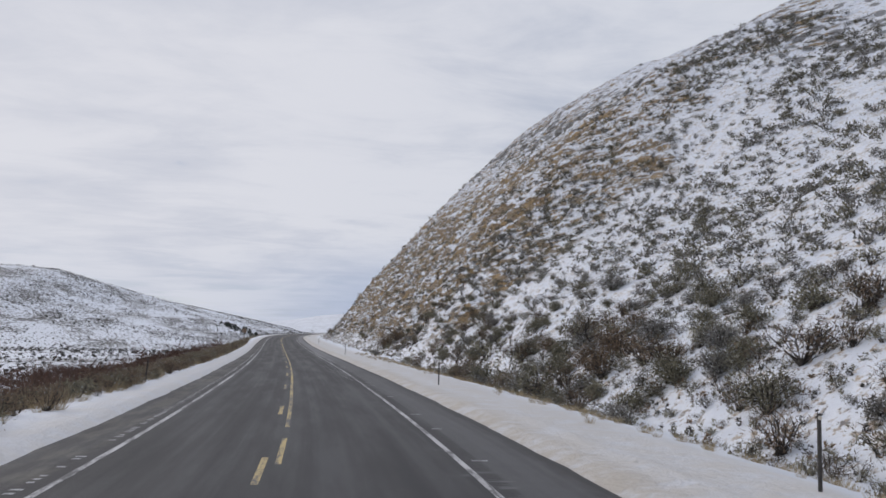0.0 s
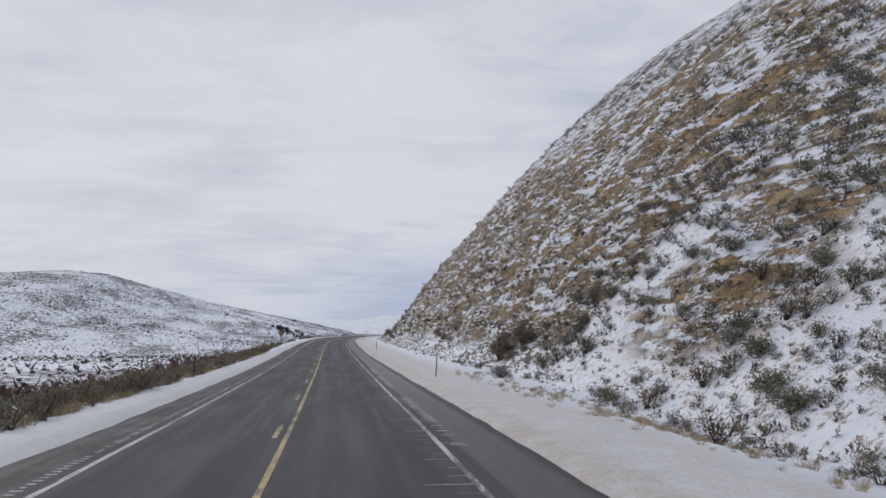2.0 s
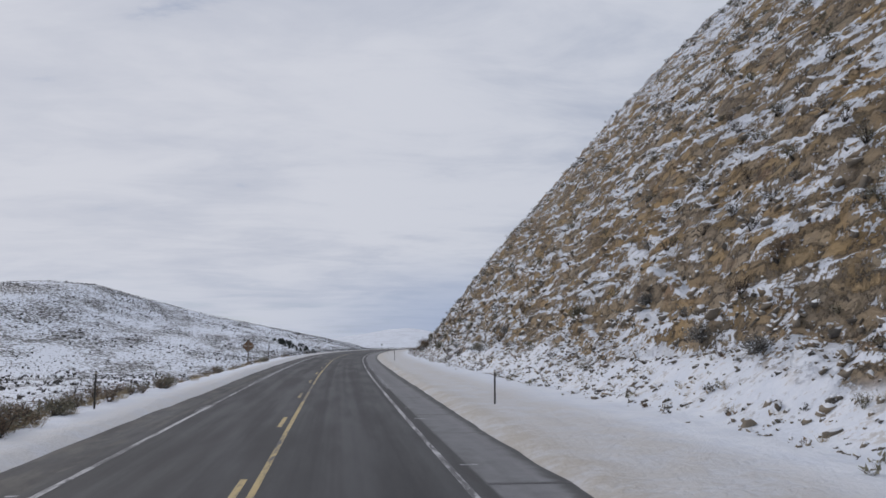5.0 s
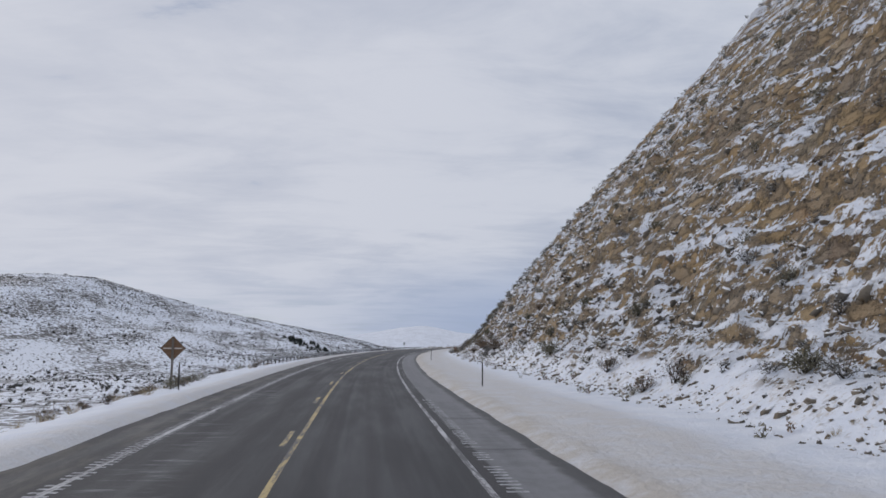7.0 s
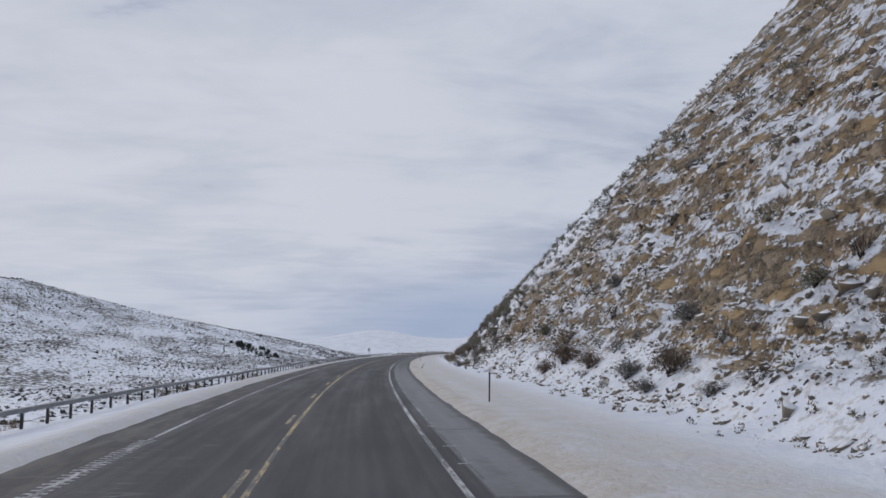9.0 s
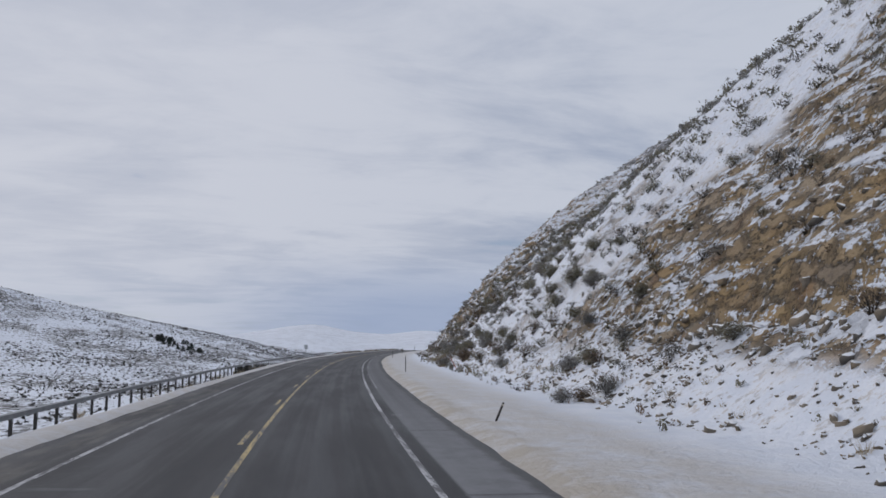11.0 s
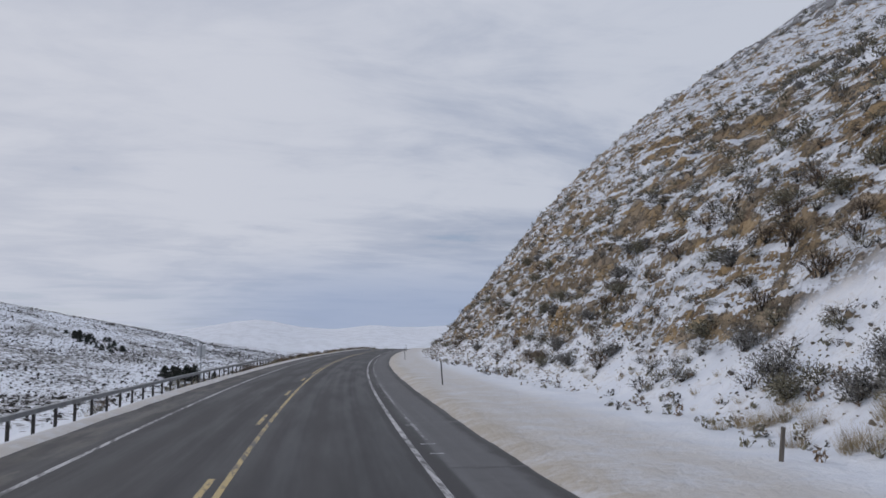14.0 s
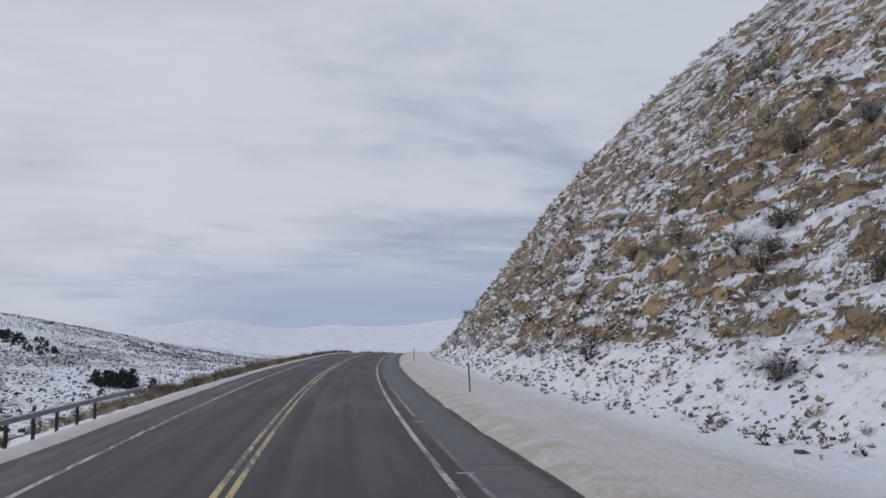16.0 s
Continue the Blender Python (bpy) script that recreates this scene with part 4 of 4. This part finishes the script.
def grow_straw_clumps():
    """Tall bleached grass in two clumps below the cut, with the stub of an old post beside it."""
    rng = np.random.default_rng(71)
    tall = [tuft(rng, 1.0, 1.1, 130) for _ in range(3)]
    meshes = [fast_mesh("tall_grass", v, f, [STRAW]) for v, f, _ in tall]
    for s0, u0, count in ((397, 12.2, 9), (393.6, 12.4, 8), (372, 10.9, 1), (359, 12.0, 2)):
        for k in range(count):
            ss, uu = s0 + rng.normal(0, 0.7), u0 + rng.normal(0, 0.45)
            x, y, z = spot(ss, uu)
            ob = new("grass_clump", meshes[rng.integers(3)])
            ob.matrix_world = Matrix.Translation((x, y, z - 0.05)) @ pose(0, 0, 0, 0, 0, rng.uniform(0, 360)) @ Matrix.Scale(rng.uniform(0.4, 0.72), 4)
            tagged(ob, "tall bleached grass clump in snow below the cut", "grass", "bleached grass clumps")
    bm = bmesh.new()
    bmesh.ops.create_cone(bm, cap_ends=True, segments=9, radius1=0.05, radius2=0.042, depth=0.9, matrix=Matrix.Translation((0, 0, 0.15)))
    for v in bm.verts:
        if v.co.z > 0.4:
            v.co.z += rng.uniform(-0.06, 0.06)
    me = bpy.data.meshes.new("post_stub")
    bm.to_mesh(me)
    bm.free()
    me.materials.append(TIMBER)
    ob = tagged(new("post_stub", me), "short broken timber post stub standing in snow", "post")
    ob.matrix_world = Matrix.Translation(spot(392.6, 10.3)) @ pose(0, 0, 0, 3, 5, 0)


grow_straw_clumps()


def strew_stones():
    rng = np.random.default_rng(44)
    meshes = [fast_mesh("stone", v, f, [ROCK]) for v, f, _ in STONES]
    # fallen stones at the foot of the cut
    for k in range(150):
        s = rng.uniform(120, 340) if k < 110 else rng.uniform(340, 480)
        u = float(toe_u(s)) + rng.uniform(-0.8, 3.8)
        x, y, z = spot(s, u)
        size = min(0.32, 0.08 + rng.gamma(1.5, 0.045))
        ob = new("stone", meshes[rng.integers(len(meshes))])
        ob.matrix_world = Matrix.Translation((x, y, z + 0.04 * size)) @ pose(0, 0, 0, rng.uniform(-60, 60), rng.uniform(-60, 60), rng.uniform(0, 360)) @ Matrix.Scale(size, 4)
        tagged(ob, "broken tan stone lying in the snow below the cut", "stone", "fallen stones below the cut")
    # ledge blocks standing out of the face
    for k in range(34):
        s, u = rng.uniform(118, 325), 0
        u = float(toe_u(s)) + rng.uniform(4.2, 11)
        x, y, z = spot(s, u)
        size = rng.uniform(0.22, 0.5)
        ob = new("rock_block", meshes[rng.integers(len(meshes))])
        ob.matrix_world = Matrix.Translation((x, y, z - 0.25 * size)) @ pose(0, 0, 0, rng.uniform(-35, 35), rng.uniform(20, 65), -heading(s) + 90 + rng.uniform(-25, 25)) @ Matrix.Scale(size, 4)
        tagged(ob, "angular tan sandstone block set in the cut face", "rock", "sandstone blocks in the cut")
    n = 36000
    s = rng.uniform(105, 600, n)
    rise = np.where(rng.random(n) < 0.5, rng.uniform(-0.6, 4.2, n), np.abs(rng.normal(0, 1, n)) * 13)
    u = toe_u(s) + 0.5 + rise
    x, y = place(s, u)
    z = ground_z(s, u)
    rock = rockiness(s, u)
    keep = rng.random(n) < np.where(rise < 4.0, 0.75 * np.clip(0.8 + 3.0 * fbm(s / 3.0, u / 2.0, 3, 331), 0.1, 1.3), 0.02 + 0.5 * rock)
    size = np.where(rise < 3.5, 0.05 + rng.gamma(1.3, 0.042, n), 0.09 + rng.gamma(1.5, 0.085, n))
    size = np.minimum(size, 0.36) * np.interp(s, [330, 345, 440, 455], [1.0, 0.6, 0.6, 1.0])
    scatter("rubble", CHIPS, [ROCK], [(x[i], y[i], z[i] - 0.08 * size[i], size[i], rng.integers(5)) for i in np.where(keep)[0]], "broken tan rubble and ledge stones on the cut", "rubble", True)


strew_stones()

# ---- left bank: dry grass, brush and willows below the road ----


def grow_left_bank():
    rng = np.random.default_rng(55)
    n = 21000
    s = np.where(rng.random(n) < 0.45, rng.uniform(8, 160, n), rng.uniform(8, 660, n))
    u = np.interp(s, [0, 150, 190, 360, 390, 465, 480], [-6.3, -6.3, -7.0, -7.2, -6.6, -6.6, -5.5]) - np.abs(rng.normal(0, 1, n)) * np.interp(s, [0, 90, 150, 465, 480], [9.0, 7.0, 2.7, 2.7, 4.5])
    keep = rng.random(n) < np.interp(s, [0, 110, 150, 190, 240, 260, 395, 466, 482, 520, 660], [0.62, 0.66, 0.40, 0.10, 0.03, 0.015, 0.03, 0.05, 0.95, 1.0, 1.0]) * np.clip(1 + 2.5 * fbm(s / 9.0, u / 4.0, 3, 401), 0.05, 2)
    s, u = s[keep], u[keep]
    x, y = place(s, u)
    z = ground_z(s, u)
    kind = rng.random(len(s))
    scatter("dry_grass", TUFTS, [STRAW], [(x[i], y[i], z[i], rng.uniform(0.55, 1.4), rng.integers(3)) for i in np.where(kind < 0.62)[0]], "tall straw-coloured dry grass along the road bank", "grass")
    scatter("brush", SCRUBS, [BROWN, BARK], [(x[i], y[i], z[i] - 0.05, rng.uniform(0.35, 0.85), rng.integers(3)) for i in np.where((kind >= 0.62) & (kind < 0.85))[0]], "low brown brush along the road bank", "brush")
    scatter("sagebrush_cover", SAGES_LOW, [SAGE, BARK], [(x[i], y[i], z[i] - 0.05, rng.uniform(0.5, 1.0), rng.integers(4)) for i in np.where(kind >= 0.85)[0]], "sagebrush on the road bank", "sagebrush")
    # willow thicket in the wet ground below
    n = 9000
    s = rng.uniform(18, 230, n)
    u = -9 - rng.gamma(2.0, 17, n)
    d = np.clip(0.85 + 2.4 * fbm(s / 30.0, u / 14.0, 3, 411) - 0.011 * np.maximum(s - 120, 0) - 0.014 * np.maximum(-u - 60, 0), 0, 1)
    keep = rng.random(n) < d
    s, u = s[keep], u[keep]
    x, y = place(s, u)
    z = ground_z(s, u)
    stools = [twig_bush(rng, 1.0, 1.25, 5, 30, 0.26, broad=0.13) for _ in range(4)]
    scatter("willow_thicket", stools, [WILLOW, WILLOW], [(a, b, c - 0.1, rng.uniform(0.7, 1.7), rng.integers(4)) for a, b, c in zip(x, y, z)], "reddish brown leafless willow thicket below the road", "willow")
    # a dark line of brush far down the valley
    f = rng.random(260)
    s, u = 1330 + 60 * f + rng.normal(0, 8, 260), -225 + 130 * f + rng.normal(0, 5, 260)
    x, y = place(s, u)
    z = ground_z(s, u)
    scatter("valley_brush", SCRUBS_LOW, [WILLOW, BARK], [(a, b, c - 0.1, rng.uniform(2.0, 4.5), rng.integers(2)) for a, b, c in zip(x, y, z)], "dark brush line on the far valley floor", "brush")
    # scrub over the valley and the hill beyond
    n = 150000
    s = rng.uniform(70, 1350, n)
    u = -rng.uniform(24, 760, n)
    x, y = place(s, u)
    d = np.clip(0.55 + 2.2 * fbm(x / 60.0, y / 34.0, 4, 421), 0.12, 1) * np.interp(-u, [24, 70, 120], [0.35, 0.5, 1.0]) * np.interp(s, [250, 340, 600, 1000, 1350], [1.0, 0.45, 0.5, 0.6, 0.8])
    keep = rng.random(n) < d
    x, y, s, u = x[keep], y[keep], s[keep], u[keep]
    z = ground_z(s, u)
    clumps = [twig_bush(rng, 0.60, 1.3, 1, 6, 0.70, broad=0.36) for _ in range(5)]
    scatter("hillside_scrub", clumps, [HILLSCRUB, BARK], [(a, b, c - 0.05, 0.35 + rng.gamma(2.2, 0.22), rng.integers(5)) for a, b, c in zip(x, y, z)], "dark sagebrush dotted over the snowy hill across the valley", "scrub")


grow_left_bank()


def juniper_shape(rng):
    """A squat conical juniper: trunk and a crown of many small sprays."""
    v, f = [], []
    for i in range(260):
        h = rng.uniform(0.08, 1.0)
        r = 0.44 * (1 - h) ** 0.7 * rng.uniform(0.45, 1.12) + 0.03
        a = rng.uniform(0, 2 * math.pi)
        p = np.array([math.cos(a) * r, math.sin(a) * r, h])
        q = rng.normal(size=(3, 3)) * 0.075
        k = len(v)
        v += [p + q[0], p + q[1], p + q[2]]
        f.append((k, k + 1, k + 2))
    return np.array(v), np.array(f)


def grow_junipers():
    rng = np.random.default_rng(66)
    crowns = [fast_mesh("juniper_crown", *juniper_shape(rng), [JUNIPER]) for _ in range(3)]
    bm = bmesh.new()
    bmesh.ops.create_cone(bm, cap_ends=True, segments=7, radius1=0.05, radius2=0.02, depth=0.5, matrix=Matrix.Translation((0, 0, 0.22)))
    trunk = bpy.data.meshes.new("juniper_trunk")
    bm.to_mesh(trunk)
    bm.free()
    trunk.materials.append(BARK)

    def stand(x, y, size, label, group):
        s_grid = LINE_S
        i = int(np.argmin((LINE_X - x) ** 2 + (LINE_Y - y) ** 2))
        s = float(s_grid[i])
        h = float(LINE_H[i])
        u = (x - LINE_X[i]) * math.cos(h) - (y - LINE_Y[i]) * math.sin(h) - float(lane_shift(s))
        root = new("juniper_tree")
        root.matrix_world = Matrix.Translation((x, y, float(ground_z(s, u)) - 0.1)) @ pose(0, 0, 0, 0, 0, rng.uniform(0, 360)) @ Matrix.Diagonal((size * rng.uniform(0.9, 1.5), size * rng.uniform(0.9, 1.5), size, 1))
        tagged(root, label, "tree", group)
        for name, me in (("crown", crowns[rng.integers(3)]), ("trunk", trunk)):
            new(name, me).parent = root

    for k in range(44):
        f = rng.random()
        stand(-108 + 50 * f + rng.normal(0, 4), 1082 - 80 * f + rng.normal(0, 16), rng.uniform(1.8, 4.8), "dark juniper on the snowy hillside across the valley", "junipers on the hillside")
    for k in range(26):
        stand(-10 + rng.normal(0, 6), 848 + rng.normal(0, 12), rng.uniform(3.0, 7.0), "dark juniper in the grove on the valley floor", "junipers in the valley grove")


grow_junipers()

# ---- roadside furniture ----


def upright(s, u, lean=0.0, back=0.0, sink=0.0):
    x, y, z = spot(s, u)
    return Matrix.Translation((x, y, z - sink)) @ pose(0, 0, 0, back, lean, -heading(s))


def build_delineator():
    """A slim steel marker post with a reflector."""
    root = new("marker_post")
    bm = bmesh.new()
    box(bm, (0.058, 0.010, 1.5), (0, 0, 0.50))
    box(bm, (0.010, 0.03, 1.5), (-0.025, 0.015, 0.50))
    box(bm, (0.010, 0.03, 1.5), (0.025, 0.015, 0.50))
    post = part("post", bm, RUST, root)
    bm = bmesh.new()
    bmesh.ops.create_cone(bm, cap_ends=True, segments=16, radius1=0.034, radius2=0.034, depth=0.014, matrix=pose(0, -0.014, 1.18, 90))
    part("reflector", bm, REFLECT, post, "round reflector")
    tagged(root, "dark steel roadside marker post standing in snow", "marker post", "marker posts")
    return root


POSTS = [(12.6, 9.0, 0, 0), (40.8, 7.4, 0, 0), (102, 7.3, 2.5, 0), (165, 7.3, 0, 0), (228.2, 7.3, 0, 0), (275.6, 7.2, 1, 0), (320.6, 6.5, 23, 0), (361.2, 7.1, -1, 0), (417.6, 7.1, -4, 0), (467.5, 7.4, -3, 0), (512, 7.2, 0, 0),
         (39.5, -6.4, 3, 0), (99.8, -6.1, 0, 0), (164, -6.5, 0, 0), (227, -6.6, 0, 0)]
_first = build_delineator()
_first.matrix_world = upright(POSTS[0][0], POSTS[0][1])
for _s, _u, _l, _b in POSTS[1:]:
    copy_thing(_first, upright(_s, _u, _l, _b, 0.62 if _l > 20 else 0.0))  # the bent one is half buried


def build_warning_sign():
    """The back of a large diamond sign for the other direction."""
    root = new("warning_sign")
    bm = bmesh.new()
    box(bm, (0.13, 0.10, 4.0), (0, 0.05, 1.2), None, 0.008)
    part("post", bm, TIMBER, root, "dark timber post")
    side = 1.15
    bm = bmesh.new()
    box(bm, (side, 0.018, side), (0, 0.115, 2.55), pose(0, 0, 0, 0, 45, 0), 0.004)
    board = part("board", bm, PLYWOOD, root, "brown back of the diamond board")
    bm = bmesh.new()
    for sx in (-1, 1):
        box(bm, (0.50, 0.03, 0.07), (sx * 0.36, 0.092, 2.55), None, 0.006)
    part("brace", bm, REFLECT, board, "pale horizontal brace with snow")
    for sx, sz in ((-1, 1), (1, 1), (-1, -1), (1, -1)):
        bm = bmesh.new()
        ang = 45 if sx * sz > 0 else -45
        box(bm, (side + 0.01, 0.03, 0.02), (sx * side * 0.3536, 0.112, 2.55 + sz * side * 0.3536), pose(0, 0, 0, 0, ang, 0))
        part("edge_strip", bm, RUST, board)
    tagged(root, "back of a brown diamond warning sign on a timber post", "road sign")
    root.matrix_world = upright(244.5, -11.2)


build_warning_sign()


def build_small_sign():
    root = new("road_sign")
    bm = bmesh.new()
    box(bm, (0.06, 0.05, 3.4), (0, 0, 1.05), None, 0.006)
    part("post", bm, STEEL, root)
    bm = bmesh.new()
    box(bm, (0.61, 0.012, 0.76), (0, 0.035, 2.3), None, 0.003)
    board = part("board", bm, PALE, root, "bare grey back of the board")
    bm = bmesh.new()
    box(bm, (0.08, 0.02, 0.62), (0, 0.022, 2.3))
    part("stiffener", bm, STEEL, board)
    tagged(root, "grey back of a rectangular road sign on a steel post", "road sign")
    root.matrix_world = upright(437.8, -8.0)


build_small_sign()


def rail_u(s):
    return float(np.interp(s, [258, 262, 272, 278, 292, 310, 600], [-8.7, -8.1, -7.7, -7.3, -6.7, -6.2, -6.15]))


def rail_top(s):
    x, y, z = spot(s, rail_u(s))
    return float(np.interp(s, [258.0, 263.5, 590], [z - 0.1 - float(road_z(s)), 0.56, 0.48])) + float(road_z(s)) + 0.05 * float(fbm(np.array([s / 9.0]), np.array([0.0]), 2, 17)[0])


def build_guardrail():
    """Square-tube rail on slim steel posts, its near end turned down into the snow."""
    root = new("guardrail")
    tagged(root, "dark galvanised box-beam guardrail on slim posts along the bank", "guardrail")
    h = 0.076
    ring = [(-h, -0.012), (-h + 0.012, 0.0), (h - 0.012, 0.0), (h, -0.012), (h, -0.13), (h - 0.012, -0.142), (-h + 0.012, -0.142), (-h, -0.13)]
    s0 = 258.0
    while s0 < 462:
        s1 = s0 + 5.49
        verts, faces = [], []
        cuts = np.linspace(s0 + 0.012, s1 - 0.012, 5)
        for s in cuts:
            u, top = rail_u(s), rail_top(s)
            for a, b in ring:
                x, y = place(s, u + a)
                verts.append((float(x), float(y), top + b))
        k = len(ring)
        for j in range(len(cuts) - 1):
            for i in range(k):
                faces.append((j * k + i, j * k + (i + 1) % k, (j + 1) * k + (i + 1) % k, (j + 1) * k + i))
        faces.append(tuple(range(k)))
        faces.append(tuple(reversed(range((len(cuts) - 1) * k, len(cuts) * k))))
        new("rail", mesh_of("rail", verts, faces, [STEEL])).parent = root
        s0 = s1
    # I-section post and the angle bracket that carries the tube
    bm = bmesh.new()
    box(bm, (0.010, 0.075, 1.5), (0, 0, -0.75))
    box(bm, (0.075, 0.010, 1.5), (0, -0.04, -0.75))
    box(bm, (0.075, 0.010, 1.5), (0, 0.04, -0.75))
    post = bpy.data.meshes.new("rail_post")
    bm.to_mesh(post)
    bm.free()
    post.materials.append(RUST)
    bm = bmesh.new()
    box(bm, (0.13, 0.09, 0.012), (0.04, 0, -0.160))
    box(bm, (0.012, 0.09, 0.11), (0, 0, -0.21))
    bracket = bpy.data.meshes.new("bracket")
    bm.to_mesh(bracket)
    bm.free()
    bracket.materials.append(STEEL)
    s0 = 263.5
    while s0 < 462:
        x, y = place(s0, rail_u(s0) - 0.125)
        turn = pose(0, 0, 0, 0, 0, -heading(s0))
        ob = new("rail_post", post)
        ob.parent = root
        ob.matrix_basis = Matrix.Translation((float(x), float(y), rail_top(s0) - 0.03)) @ turn
        x, y = place(s0, rail_u(s0) - 0.08)
        br = new("bracket", bracket)
        br.parent = ob
        br.matrix_basis = ob.matrix_basis.inverted() @ Matrix.Translation((float(x), float(y), rail_top(s0))) @ turn
        s0 += 1.83


build_guardrail()


def build_fence():
    """A stock fence of timber posts and sagging wires below the road."""
    rng = np.random.default_rng(88)
    root = new("stock_fence")
    tagged(root, "weathered timber stock fence with wire below the road", "fence")
    bm = bmesh.new()
    bmesh.ops.create_cone(bm, cap_ends=True, segments=9, radius1=0.075, radius2=0.06, depth=1.7, matrix=Matrix.Translation((0, 0, 0.5)))
    post = bpy.data.meshes.new("fence_post")
    bm.to_mesh(post)
    bm.free()
    post.materials.append(TIMBER)
    tops = []
    for s in np.arange(42, 206, 3.4):
        u = float(np.interp(s, [40, 120, 236], [-19.0, -17.0, -14.0]))
        x, y, z = spot(s, u)
        ob = new("fence_post", post)
        ob.parent = root
        ob.matrix_world = Matrix.Translation((x, y, z)) @ pose(0, 0, 0, rng.uniform(-5, 5), rng.uniform(-5, 5), rng.uniform(0, 90)) @ Matrix.Scale(rng.uniform(0.85, 1.1), 4)
        tops.append(Vector((x, y, z)))
    for h in (0.35, 0.65, 0.95, 1.2):
        verts, faces = [], []
        for p in tops:
            for a, b in ((0.004, 0), (-0.004, 0.004), (-0.004, -0.004)):
                verts.append((p.x + a, p.y, p.z + h + b))
        for j in range(len(tops) - 1):
            for i in range(3):
                faces.append((j * 3 + i, j * 3 + (i + 1) % 3, j * 3 + 3 + (i + 1) % 3, j * 3 + 3 + i))
        new("wire", mesh_of("wire", verts, faces, [RUST])).parent = root


build_fence()


def build_stake():
    """An orange snow stake knocked over against the slope."""
    root = new("snow_stake")
    bm = bmesh.new()
    bmesh.ops.create_cone(bm, cap_ends=True, segments=10, radius1=0.028, radius2=0.024, depth=1.3, matrix=Matrix.Translation((0, 0, 0.55)))
    part("pole", bm, ORANGE, root)
    bm = bmesh.new()
    bmesh.ops.create_cone(bm, cap_ends=True, segments=10, radius1=0.032, radius2=0.032, depth=0.1, matrix=Matrix.Translation((0, 0, 1.17)))
    part("cap", bm, RUST, root, "dark cap")
    tagged(root, "faded orange snow stake leaning in the roadside snow", "stake")
    root.matrix_world = upright(365.5, 11.6, -28, 0)


build_stake()


def build_gnarled_tree():
    """A low crooked mountain tree with dark bare limbs."""
    rng = np.random.default_rng(99)
    root = new("gnarled_tree")
    tagged(root, "low gnarled tree with dark twisted limbs at the slope's foot", "tree")
    ends = []

    def limb(p, d, length, radius, depth, bm):
        pts, q = [Vector(p)], Vector(d).normalized()
        for k in range(4):
            q = (q + Vector(rng.normal(0, 0.34, 3))).normalized()
            q.z = max(q.z, -0.05)
            pts.append(pts[-1] + q * length / 4)
        rings = []
        for k, c in enumerate(pts):
            w = radius * (1 - 0.16 * k)
            axis = (pts[min(k + 1, 4)] - pts[max(k - 1, 0)]).normalized()
            side = axis.orthogonal().normalized()
            up = axis.cross(side)
            rings.append([bm.verts.new(c + (side * math.cos(a) + up * math.sin(a)) * w) for a in (0, 1.05, 2.1, 3.14, 4.19, 5.24)])
        for k in range(4):
            for i in range(6):
                bm.faces.new((rings[k][i], rings[k][(i + 1) % 6], rings[k + 1][(i + 1) % 6], rings[k + 1][i]))
        if depth:
            for j in range(3):
                b = pts[int(rng.integers(2, 5))]
                limb(b, q + Vector(rng.normal(0, 0.75, 3)), length * 0.62, radius * 0.5, depth - 1, bm)
        else:
            ends.append(pts[-1])

    bm = bmesh.new()
    limb((0, 0, -0.15), (0.1, 0, 1), 0.9, 0.12, 0, bm)
    top = ends.pop()
    part("trunk", bm, BARK, root)
    for j in range(4):
        bm = bmesh.new()
        a = j * 1.57 + rng.uniform(-0.4, 0.4)
        limb(top - Vector((0, 0, 0.15 * j)), (math.cos(a), math.sin(a), 0.35), 1.15, 0.07, 2, bm)
        part("limb", bm, BARK, root)
    v, f = [], []
    for e in ends:
        for k in range(16):
            c = np.array(e) + rng.normal(0, 0.16, 3)
            q = rng.normal(0, 0.055, (3, 3))
            i = len(v)
            v += [c + q[0], c + q[1], c + q[2]]
            f.append((i, i + 1, i + 2))
    ob = new("foliage", fast_mesh("foliage", np.array(v), np.array(f), [SAGE]))
    ob.parent = root
    root.matrix_world = upright(41.6, 12.6)
    return root


_tree = build_gnarled_tree()
for _s, _u in ((52.0, 13.6), (63.0, 14.8), (44.5, 17.0)):
    _m = upright(_s, _u) @ pose(0, 0, 0, 0, 0, 70 * _s)
    copy_thing(_tree, _m)
